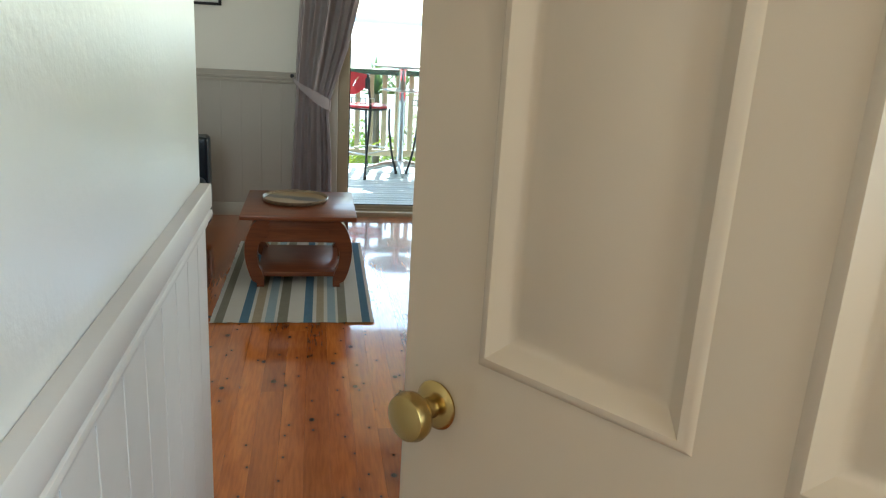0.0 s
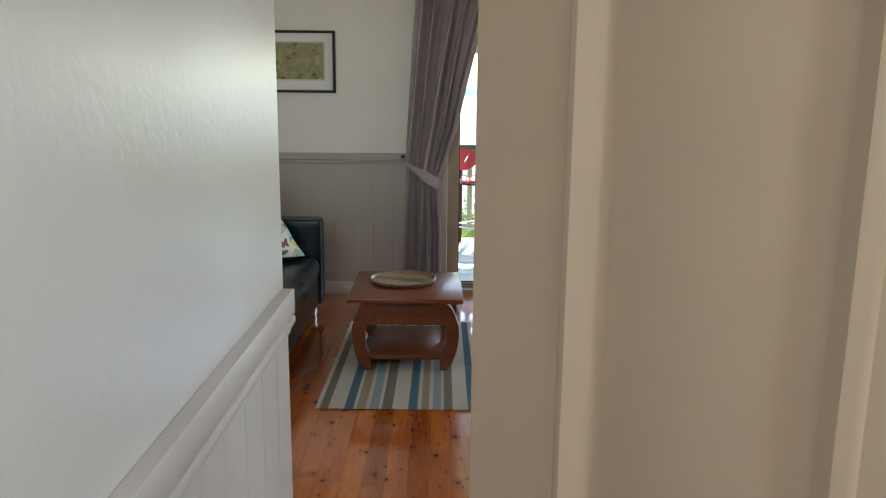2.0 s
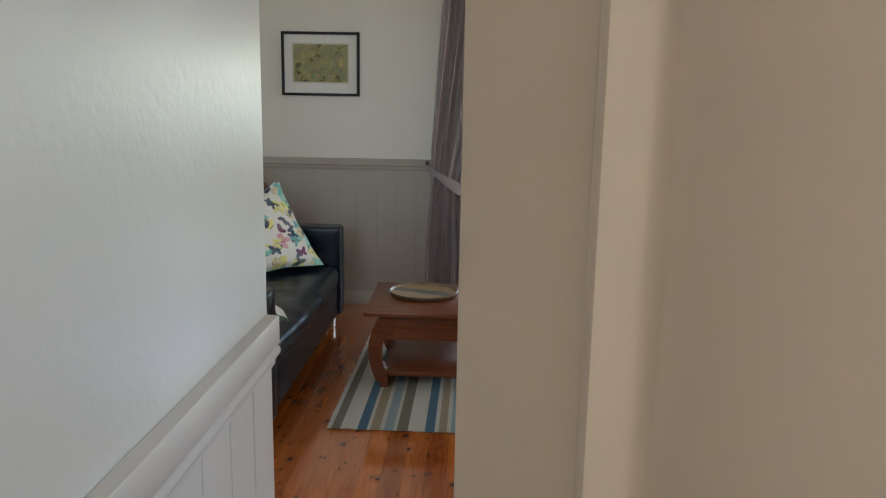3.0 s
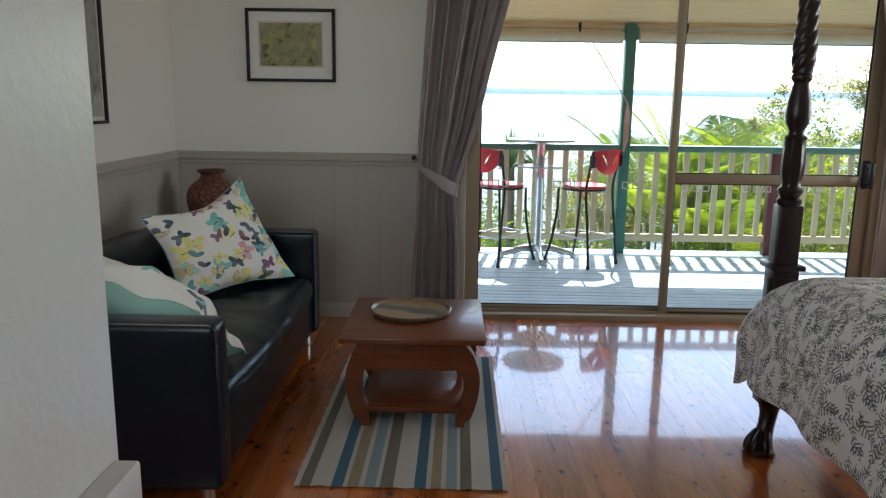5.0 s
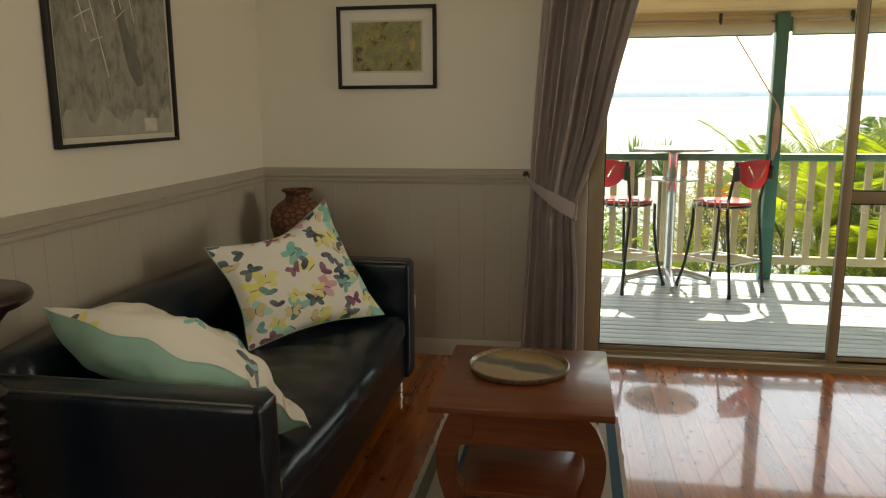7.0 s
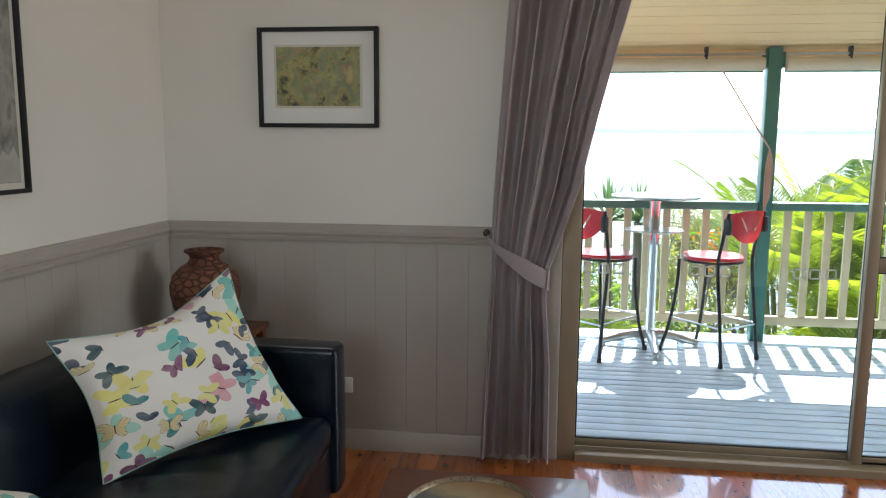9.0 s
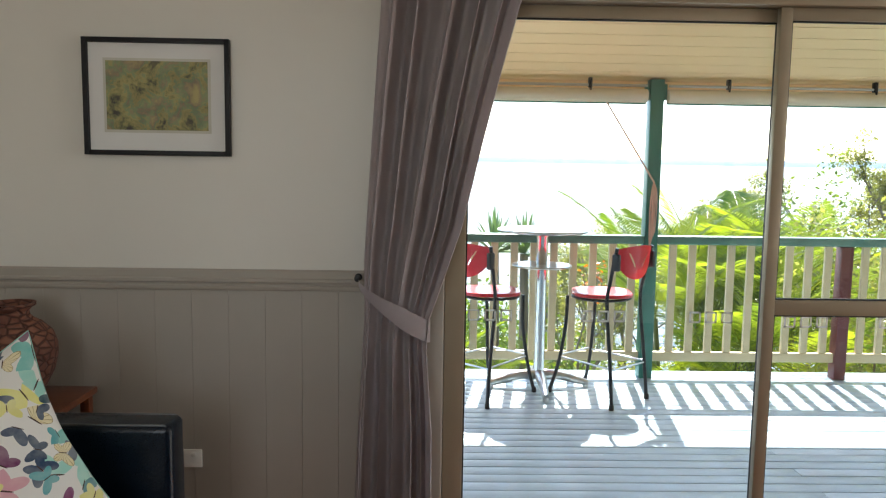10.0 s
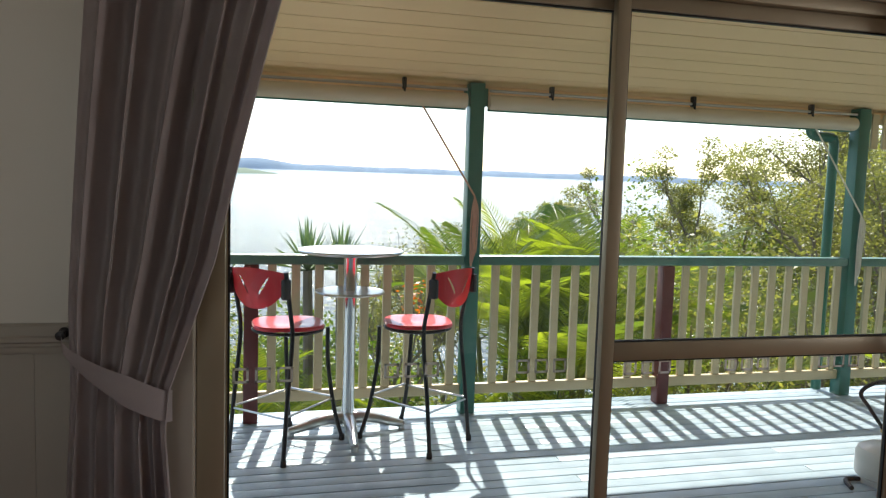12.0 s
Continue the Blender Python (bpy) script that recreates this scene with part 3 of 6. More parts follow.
wall_passage_west = structure("wall_passage_west", boxed(PW - 0.1, -2.5, 0, PW, YS, TOP, bevel=0.003), HALL_PAINT, "white satin painted passage wall above a boarded dado", "wall")
bm = bmesh.new()
# The side opening is made up, cut for the added hall lamp.
for y0, z0, y1, z1 in ((-2.5, 0, -0.30, TOP), (0.40, 0, YS, TOP), (-0.30, 0, 0.40, 0.85), (-0.30, 2.1, 0.40, TOP)):
    box(bm, PE, y0, z0, PE + 0.1, y1, z1)
wall_passage_east = structure("wall_passage_east", bm, HALL_PAINT, "plain white painted passage wall with an added, unseen side opening", "wall")
wall_hall_end = structure("wall_hall_end", boxed(PW - 0.1, -2.6, 0, PE + 0.1, -2.5, TOP), HALL_PAINT, "plain white painted end wall of the hall", "wall")
bm = bmesh.new()
box(bm, PW + 0.0, DOOR_Y - 0.1, 0, -0.19, DOOR_Y, TOP)
box(bm, 0.562, DOOR_Y - 0.1, 0, PE, DOOR_Y, TOP)
box(bm, -0.19, DOOR_Y - 0.1, 2.06, 0.562, DOOR_Y, TOP)
structure("wall_doorway", bm, HALL_PAINT, "white painted wall round the bedroom doorway", "wall")
structure("ceiling", boxed(XW - 0.1, -2.6, TOP, XE + 0.1, YN + 0.1, TOP + 0.1), CEIL_PAINT, "plain white painted ceiling", "ceiling")

# boarded dado, rails and skirting
board_meshes = {}


def board_mesh(width, height, material, key):
    if key not in board_meshes:
        bm = bmesh.new()
        g = 0.0019 if key == "hall" else 0.0003
        box(bm, -width / 2 + g, -0.006, 0, width / 2 - g, 0.006, height, bevel=0.0008 if key == "hall" else 0.0007, seg=1)
        board_meshes[key] = to_mesh("wall_board", bm, material)
    return board_meshes[key]


def boarding(wall, name, start, step, count, pitch, height, material, angle, key):
    """A run of upright tongued boards on a wall, each a part of it."""
    for i in range(count):
        p = Vector(start) + Vector(step) * (i + 0.5) * pitch
        piece(name, board_mesh(pitch, height, material, key), wall, pose(p.x, p.y, p.z, 0, 0, angle))


boarding(wall_north, "wall_board", (XW, YN - 0.004, 0.09), (1, 0, 0), 12, 0.138, 0.89, DADO_PAINT, 0, "room")
boarding(wall_west, "wall_board", (XW + 0.004, YN - 0.02, 0.09), (0, -1, 0), 29, 0.138, 0.89, DADO_PAINT, 90, "room")
boarding(wall_passage_west, "wall_board", (PW + 0.005, YS - 0.02, 0.09), (0, -1, 0), 26, 0.113, 0.89, HALL_BOARD, 90, "hall")


def moulding(name, profile, start, end, inward, material, label):
    """A trim of one profile (out from the wall, height) run along a wall."""
    bm = bmesh.new()
    a, b, n = Vector(start), Vector(end), Vector(inward)
    rows = [[bm.verts.new(p + n * o + Vector((0, 0, z))) for o, z in profile] for p in (a, b)]
    for i in range(len(profile)):
        j = (i + 1) % len(profile)
        bm.faces.new((rows[0][i], rows[0][j], rows[1][j], rows[1][i]))
    bm.faces.new(rows[0][::-1]), bm.faces.new(rows[1])
    bmesh.ops.recalc_face_normals(bm, faces=bm.faces)
    return tagged(part(name, bm, material), label, "trim", kind="structure")


RAIL = [(0, 0.955), (0.016, 0.955), (0.020, 0.962), (0.020, 0.972), (0.014, 0.976), (0.014, 0.982), (0.024, 0.988), (0.024, 0.998), (0.018, 1.003), (0.018, 1.028), (0.012, 1.034), (0, 1.034)]
SKIRT = [(0, 0), (0.018, 0), (0.018, 0.066), (0.013, 0.074), (0.013, 0.082), (0.008, 0.092), (0, 0.092)]
CAP = [(0, 0.938), (0.0135, 0.938), (0.0145, 0.951), (0.018, 0.953), (0.0225, 0.957), (0.024, 0.963), (0.0225, 0.969), (0.018, 0.9725), (0.0165, 0.9735), (0.0165, 0.975), (0.0215, 0.9755), (0.0225, 0.977), (0.0225, 1.0215), (0.021, 1.024), (0.0, 1.024)]
moulding("trim_dado_north", RAIL, (XW, YN - 0.001, 0), (0.028, YN - 0.001, 0), (0, -1, 0), TRIM_PAINT, "taupe painted moulded dado rail along the wall")
moulding("trim_dado_west", RAIL, (XW + 0.001, YS, 0), (XW + 0.001, YN - 0.026, 0), (1, 0, 0), TRIM_PAINT, "taupe painted moulded dado rail along the wall")
moulding("trim_dado_passage", CAP, (PW + 0.001, -2.4, 0), (PW + 0.001, YS - 0.012, 0), (1, 0, 0), HALL_BOARD, "white painted dado cap ending at the wall corner")
moulding("baseboard_north", SKIRT, (XW, YN - 0.012, 0), (0.028, YN - 0.012, 0), (0, -1, 0), SKIRT_PAINT, "pale taupe painted skirting board")
moulding("baseboard_west", SKIRT, (XW + 0.012, YS, 0), (XW + 0.012, YN - 0.032, 0), (1, 0, 0), SKIRT_PAINT, "pale taupe painted skirting board")
moulding("baseboard_passage", SKIRT, (PW + 0.01, -2.4, 0), (PW + 0.01, YS - 0.01, 0), (1, 0, 0), HALL_BOARD, "white painted skirting board")
bm = bmesh.new()
box(bm, 0.03, YN - 0.02, 0, OPEN_L - 0.002, YN - 0.001, 2.17, bevel=0.004)
box(bm, OPEN_R + 0.002, YN - 0.02, 0, OPEN_R + 0.1, YN - 0.001, 2.17, bevel=0.004)
box(bm, OPEN_L - 0.002, YN - 0.02, OPEN_T + 0.002, OPEN_R + 0.002, YN - 0.001, 2.17, bevel=0.004)
structure("trim_architrave", bm, TRIM_PAINT, "taupe painted timber architrave round the sliding door", "trim")

# ---- sliding glass door ----
slider = tagged(new("window_1"), "bronze aluminium sliding glass door, closed, onto the veranda", "sliding door", kind="structure")
bm = bmesh.new()
y0, y1 = YN + 0.012, YN + 0.14
box(bm, OPEN_L + 0.002, y0, 0.0, OPEN_L + 0.078, y1, OPEN_T - 0.002, bevel=0.004)
box(bm, OPEN_R - 0.05, y0, 0.0, OPEN_R - 0.002, y1, OPEN_T - 0.002, bevel=0.004)
box(bm, OPEN_L + 0.078, y0, 2.045, OPEN_R - 0.05, y1, OPEN_T - 0.002, bevel=0.004)
box(bm, OPEN_L + 0.078, y0 - 0.03, -0.02, OPEN_R - 0.05, y1, 0.034, bevel=0.004)
box(bm, OPEN_L + 0.078, y0 + 0.028, 0.034, OPEN_R - 0.05, y0 + 0.034, 0.05)
box(bm, OPEN_L + 0.078, y0 + 0.075, 0.034, OPEN_R - 0.05, y0 + 0.081, 0.05)
part("frame", bm, BRONZE, slider)


def leaf(name, x0, x1, y, left, right, transom):
    bm = bmesh.new()
    box(bm, x0, y - 0.017, 0.036, x0 + left, y + 0.017, 2.043, bevel=0.004)
    box(bm, x1 - right, y - 0.017, 0.036, x1, y + 0.017, 2.043, bevel=0.004)
    box(bm, x0 + left, y - 0.015, 0.036, x1 - right, y + 0.015, 0.068, bevel=0.004)
    box(bm, x0 + left, y - 0.015, 1.995, x1 - right, y + 0.015, 2.043, bevel=0.004)
    if transom:
        box(bm, x0 + left, y - 0.016, 0.872, x1 - right, y + 0.016, 0.932, bevel=0.004)
    body = part(name, bm, BRONZE, slider)
    seal = bmesh.new()
    spans = ((0.068, 0.872), (0.932, 1.995)) if transom else ((0.068, 1.995),)
    for z0, z1 in spans:
        pane = part("pane", boxed(x0 + left, y - 0.003, z0, x1 - right, y + 0.003, z1), GLASS, body, "clear glass pane", smooth=False)
        pane.visible_shadow = False
        for a0, b0, a1, b1 in ((x0 + left, z0, x0 + left + 0.006, z1), (x1 - right - 0.006, z0, x1 - right, z1), (x0 + left, z0, x1 - right, z0 + 0.006), (x0 + left, z1 - 0.006, x1 - right, z1)):
            box(seal, a0, y - 0.006, b0, a1, y + 0.006, b1)
    part("seal", seal, RUBBER, body, "black rubber glazing seal", smooth=False)
    return body


fixed_leaf = leaf("fixed_panel", OPEN_L + 0.079, 1.424, YN + 0.094, 0.004, 0.034, False)
slide_leaf = leaf("sliding_panel", 1.376, OPEN_R - 0.052, YN + 0.055, 0.046, 0.075, True)
bm = bmesh.new()
box(bm, 2.556, YN + 0.026, 0.855, 2.598, YN + 0.0375, 1.03, bevel=0.005)
for z in (0.872, 0.99):
    box(bm, 2.566, YN - 0.034, z, 2.588, YN + 0.027, z + 0.022, bevel=0.005)
box(bm, 2.562, YN - 0.052, 0.865, 2.592, YN - 0.030, 1.02, bevel=0.008)
part("handle", bm, BLACK_METAL, slide_leaf, "black lever handle of the sliding panel")


def decal(x, z, y, parent):
    bm = bmesh.new()
    for k in range(3):
        cx, s, w = x + k * 0.064, 0.023, 0.007
        for a0, b0, a1, b1 in ((-s, -s, -s + w, s), (s - w, -s, s, s), (-s, -s, s, -s + w), (-s, s - w, s, s)):
            box(bm, cx + a0, y - 0.0006, z + b0, cx + a1, y, z + b1)
    part("decal", bm, FROST, parent, "frosted safety decal of small squares", smooth=False)


for x in (0.25, 0.70, 1.13):
    decal(x, 0.85, YN + 0.0945, fixed_leaf)
for x in (1.49, 1.87, 2.25):
    decal(x, 0.845, YN + 0.0515, slide_leaf)

# ---- panelled bedroom door, standing open ----
DOOR_W, DOOR_OPEN = 0.75, 53.0
hinge = pose(0.556, DOOR_Y, 0.008, 0, 0, 180 - DOOR_OPEN)
door = tagged_at(new("door_1"), hinge, "cream enamelled four-panel door standing half open", "door", kind="structure")


def door_leaf():
    """Local x runs from the hinge to the free edge; the hall side looks to +y."""
    bm = bmesh.new()
    T, H = 0.036, 2.04
    xs = [0.0, 0.106, 0.338, 0.412, 0.644, DOOR_W]
    zs = [0.0, 0.21, 0.78, 1.005, 1.93, H]
    holes = [(1, 1), (3, 1), (1, 3), (3, 3)]
    for side in (0.0, T):
        s = 1 if side else -1
        grid = {(i, j): bm.verts.new((xs[i], side, zs[j])) for i in range(6) for j in range(6)}
        for i in range(5):
            for j in range(5):
                if (i, j) in holes:
                    outer = [grid[(i, j)], grid[(i + 1, j)], grid[(i + 1, j + 1)], grid[(i, j + 1)]]
                    prev = outer
                    for inset, depth in ((0.006, 0.005), (0.012, 0.006), (0.028, -0.008), (0.033, -0.011), (0.040, -0.011), (0.058, -0.004)):
                        ring = [bm.verts.new((x, side + s * depth, z)) for x, z in ((xs[i] + inset, zs[j] + inset), (xs[i + 1] - inset, zs[j] + inset), (xs[i + 1] - inset, zs[j + 1] - inset), (xs[i] + inset, zs[j + 1] - inset))]
                        for k in range(4):
                            bm.faces.new((prev[k], prev[(k + 1) % 4], ring[(k + 1) % 4], ring[k]))
                        prev = ring
                    bm.faces.new(prev)
                else:
                    bm.faces.new((grid[(i, j)], grid[(i + 1, j)], grid[(i + 1, j + 1)], grid[(i, j + 1)]))
        if side == 0.0:
            first = grid
    for a, b in [((i, 0), (i + 1, 0)) for i in range(5)] + [((i, 5), (i + 1, 5)) for i in range(5)] + [((0, j), (0, j + 1)) for j in range(5)] + [((5, j), (5, j + 1)) for j in range(5)]:
        bm.faces.new((first[a], first[b], grid[b], grid[a]))
    bmesh.ops.recalc_face_normals(bm, faces=bm.faces)
    return bm


part("leaf", door_leaf(), DOOR_PAINT, door)
KNOB = [(0.0, 0.0), (0.027, 0.0), (0.028, 0.003), (0.024, 0.007), (0.012, 0.010), (0.011, 0.020), (0.018, 0.026), (0.026, 0.034), (0.028, 0.042), (0.025, 0.050), (0.014, 0.056), (0.0, 0.057)]
for rot, y in ((-90, 0.037), (90, -0.001)):
    part("door_knob", lathed([(max(r, 0.0005), z) for r, z in KNOB], 28), BRASS, door, "aged brass door knob", pose(DOOR_W - 0.053, y, 0.938, rot))
bm = bmesh.new()
box(bm, -0.1895, DOOR_Y - 0.1, 0.0, -0.186, DOOR_Y - 0.005, 2.058)
box(bm, 0.558, DOOR_Y - 0.1, 0.0, 0.5615, DOOR_Y - 0.005, 2.058)
structure("trim_door_jamb", bm, HALL_BOARD, "white painted door jamb lining", "trim")

# ---- hall lamp behind the walker ----
hall_lamp = thing("ceiling_lamp", pose(0.25, -0.45, TOP), "round opal glass ceiling lamp in the hall, lit", "lamp")
part("base", lathed([(0.001, -0.0), (0.13, -0.0), (0.13, -0.03), (0.001, -0.03)], 28), BRASS, hall_lamp)
opal, nt, b = make("lit_opal_glass")
b.inputs["Base Color"].default_value = (0.8, 0.75, 0.6, 1)
b.inputs["Emission Color"].default_value = (1.0, 0.72, 0.38, 1)
b.inputs["Emission Strength"].default_value = 6.0
part("shade", lathed([(0.12, -0.031), (0.14, -0.05), (0.13, -0.09), (0.08, -0.115), (0.001, -0.122)], 28), opal, hall_lamp, "lit opal glass shade")

# ---- curtains ----


def curtain_cloth(left, right, depth, pleats, z_top=2.33, z_low=0.03, y=5.955, phase=0.0):
    """A pleated sheet with a little thickness; left, right and depth of fold are given by height."""
    bm = bmesh.new()
    rows, cols, grid = 90, 220, []
    for i in range(rows + 1):
        z = z_top + (z_low - z_top) * i / rows
        a, b, amp = lerp_table(left, z), lerp_table(right, z), lerp_table(depth, z)
        line = []
        for k in range(cols + 1):
            s = k / cols
            w = 2 * math.pi * pleats * (s ** 1.25 + 0.045 * math.sin(6.3 * s + phase) + 0.016 * math.sin(15 * s + 1.3 * z)) + phase
            deep = 0.55 + 0.45 * math.sin(2.3 * w / pleats + 1.7 * phase + 0.5 * z)
            fold = math.sin(w) * (0.6 + 0.5 * deep) + 0.30 * math.sin(2 * w + 1.0 + 0.6 * z) + 0.16 * math.sin(3.1 * w + z)
            x = a + (b - a) * s + 0.35 * amp * math.cos(w) * (1 - abs(2 * s - 1) ** 4)
            line.append(bm.verts.new((x, y - amp * fold * 0.8 + 0.01 * math.sin(3 * z + 4 * s), z)))
        grid.append(line)
    for r0, r1 in zip(grid, grid[1:]):
        for k in range(cols):
            bm.faces.new((r0[k], r0[k + 1], r1[k + 1], r1[k]))
    bmesh.ops.solidify(bm, geom=bm.faces[:], thickness=0.003)
    return bm


def tie_band(p, q, width, y_out):
    """The tie round the gathered cloth, from the hook p to the far side q."""
    bm, n = bmesh.new(), 30
    front = []
    for i in range(n + 1):
        s = i / n
        x = p[0] + (q[0] - p[0]) * s
        bulge = math.sin(math.pi * min(1, s * 1.02)) ** 0.35
        z = p[2] + (q[2] - p[2]) * (s ** 0.8)
        wide = width * (0.28 + 0.72 * min(1, s * 1.6))
        yy = p[1] + (q[1] - p[1]) * s - y_out * bulge
        front.append((bm.verts.new((x, yy, z + wide / 2)), bm.verts.new((x, yy - 0.004, z)), bm.verts.new((x, yy, z - wide / 2))))
    for a, b in zip(front, front[1:]):
        for k in range(2):
            bm.faces.new((a[k], b[k], b[k + 1], a[k + 1]))
    bmesh.ops.solidify(bm, geom=bm.faces[:], thickness=0.004)
    bmesh.ops.recalc_face_normals(bm, faces=bm.faces)
    return bm


def curtain_set(label, left, right, depth, pleats, hook, far, group):
    c = thing("curtain", Matrix(), label, "curtain", group)
    part("cloth", curtain_cloth(left, right, depth, pleats, phase=hook[0]), CURTAIN, c)
    part("tieback", tie_band(hook, far, 0.085, 0.062), CURTAIN, c, "taupe cloth tieback")
    part("hook", lathed([(0.0005, 0), (0.014, 0), (0.014, 0.006), (0.006, 0.01), (0.006, 0.035), (0.012, 0.042), (0.012, 0.05), (0.0005, 0.053)], 16, pose(hook[0] - 0.006, 6.03, hook[2] + 0.012, 90)), BLACK_METAL, c, "small dark metal tieback hook")
    return c


curtain_set("taupe pleated curtain tied back beside the sliding door",
            [(0.03, -0.205), (0.4, -0.19), (0.87, -0.165), (1.1, -0.165), (1.6, -0.135), (2.0, -0.11), (2.33, -0.09)],
            [(0.03, 0.092), (0.45, 0.088), (0.76, 0.065), (0.87, 0.075), (0.96, 0.106), (1.21, 0.188), (1.51, 0.255), (1.77, 0.318), (2.0, 0.378), (2.33, 0.47)],
            [(0.03, 0.046), (0.6, 0.036), (0.86, 0.020), (1.2, 0.044), (1.7, 0.056), (2.33, 0.060)], 5.4, (-0.188, 5.97, 1.0), (0.078, 5.975, 0.82), "curtains")
curtain_set("taupe pleated curtain tied back beside the sliding door handle",
            [(0.03, 2.73), (0.45, 2.75), (0.72, 2.77), (0.87, 2.76), (1.14, 2.68), (1.55, 2.58), (1.97, 2.49), (2.33, 2.40)],
            [(0.03, 3.02), (0.87, 3.00), (1.6, 2.97), (2.33, 2.93)],
            [(0.03, 0.030), (0.7, 0.024), (0.86, 0.020), (1.2, 0.032), (2.33, 0.042)], 6.5, (3.03, 6.028, 1.0), (2.735, 5.965, 0.815), "curtains")
bm = tubed([(-0.3, 5.955, 2.345), (3.1, 5.955, 2.345)], 0.014, 12)
for x in (-0.28, 3.08):
    tube(bm, [(x, 5.955, 2.345), (x, 6.05, 2.345)], 0.010, 10)
tagged(part("curtain_rod", bm, BRONZE), "slim bronze curtain rod above the sliding door", "curtain rod")

# ---- pictures ----


def picture(m, w, h, bar, label, art, margin, inner):
    """A framed picture in local x and z, its back at y = 0, looking to -y."""
    p = thing("framed_picture", m, label, "picture")
    bm = bmesh.new()
    for a0, b0, a1, b1 in ((-w / 2, -h / 2, -w / 2 + bar, h / 2), (w / 2 - bar, -h / 2, w / 2, h / 2), (-w / 2 + bar, -h / 2, w / 2 - bar, -h / 2 + bar), (-w / 2 + bar, h / 2 - bar, w / 2 - bar, h / 2)):
        box(bm, a0, -0.026, b0, a1, 0, b1, bevel=0.002)
    part("frame", bm, BLACK_FRAME, p)
    part("mount", boxed(-w / 2 + bar, -0.010, -h / 2 + bar, w / 2 - bar, -0.002, h / 2 - bar), MOUNT if margin > 0.02 else PAPER, p, "white mount card", smooth=False)
    iw, ih, dz = inner
    part("sheet", boxed(-iw / 2 - 0.010, -0.0125, dz - ih / 2 - 0.010, iw / 2 + 0.010, -0.0102, dz + ih / 2 + 0.010), PAPER, p, "paper edge of the print", smooth=False)
    part("print", boxed(-iw / 2, -0.0145, dz - ih / 2, iw / 2, -0.0127, dz + ih / 2), art, p, smooth=False)
    return p


picture(pose(-0.930, YN - 0.002, 1.664), 0.53, 0.422, 0.018, "black framed green landscape print with a white mount", ART_GREEN, 0.05, (0.368, 0.248, 0.005))
grey_picture = picture(pose(XW + 0.002, 4.725, 1.722, 0, 0, 90), 0.77, 1.0, 0.014, "large black framed grey etching of trees and ladders", ART_GREY, 0.01, (0.70, 0.93, 0.0))


def on_print(u, v):
    """A place on the etching from its left and lower edge."""
    return Vector((u - 0.35, -0.0150, v - 0.465))


RAILS = ((0.08, 0.81, 0.28, 0.21), (0.02, 0.76, 0.17, 0.36), (0.22, 0.80, 0.35, 0.44), (0.28, 0.76, 0.39, 0.46), (0.36, 0.78, 0.47, 0.42), (0.44, 0.79, 0.51, 0.66), (0.00, 0.67, 0.26, 0.65))
RUNGS = ((0.06, 0.52, 0.17, 0.58), (0.11, 0.40, 0.20, 0.44), (0.19, 0.33, 0.26, 0.35), (0.23, 0.76, 0.33, 0.81), (0.31, 0.67, 0.47, 0.80), (0.32, 0.52, 0.37, 0.56), (0.33, 0.47, 0.49, 0.61), (0.35, 0.42, 0.41, 0.46))
for lift in (0.0, 0.36):
    for group, r in ((RAILS, 0.0028), (RUNGS, 0.0024)):
        for u0, v0, u1, v1 in group:
            if max(v0, v1) + lift < 0.92:
                p, q = on_print(u0, v0 + lift), on_print(u1, v1 + lift)
                bow = (p + q) / 2 + Vector((0.006, 0, 0.004))
                part("drawn_line", tubed(curve([p, bow, q], 5), r * 0.8, 6), ETCH_LINE, grey_picture, "pale etched line")
for outline in (((0.30, 0.62), (0.33, 0.66), (0.42, 0.40), (0.50, 0.26), (0.50, 0.19), (0.46, 0.18), (0.41, 0.24), (0.36, 0.42)), ((0.05, 0.88), (0.10, 0.90), (0.15, 0.66), (0.17, 0.50), (0.13, 0.52), (0.09, 0.70))):
    bm = prism(bmesh.new(), [(on_print(u, v).x, on_print(u, v).z) for u, v in outline], -0.0149, -0.0144)
    part("dark_blade", bm, ETCH_INK, grey_picture, "dark grey blade shape in the etching", smooth=False)
ragged = random.Random(8)
edge = [(-0.35, -0.463), (0.35, -0.463)] + [(0.35 - 0.7 * i / 28, -0.385 + ragged.uniform(-0.022, 0.022) + 0.02 * math.sin(i * 0.8)) for i in range(29)]
part("torn_margin", prism(bmesh.new(), edge, -0.0150, -0.0144), ETCH_PALE, grey_picture, "paler torn lower margin", smooth=False)
part("caption_slip", boxed(0.14, -0.0152, -0.455, 0.23, -0.0146, -0.405), ETCH_LINE, grey_picture, "small pale caption slip", smooth=False)

# wall socket
socket = thing("wall_socket", pose(-0.848, YN - 0.0115, 0.30), "small white plastic wall socket low on the boarding", "socket")
part("plate", boxed(-0.057, -0.009, -0.036, 0.057, 0, 0.036, bevel=0.004), WHITE_PLASTIC, socket)
part("switch", boxed(-0.035, -0.013, 0.008, -0.018, -0.009, 0.026, bevel=0.002), WHITE_PLASTIC, socket)
part("switch", boxed(0.018, -0.013, 0.008, 0.035, -0.009, 0.026, bevel=0.002), WHITE_PLASTIC, socket)

# ---- sofa ----
sofa = thing("sofa", Matrix(), "black leather two-seat sofa with square arms and steel feet", "sofa")
SX0, SX1, SY0, SY1 = -1.60, -0.70, 3.695, 5.53


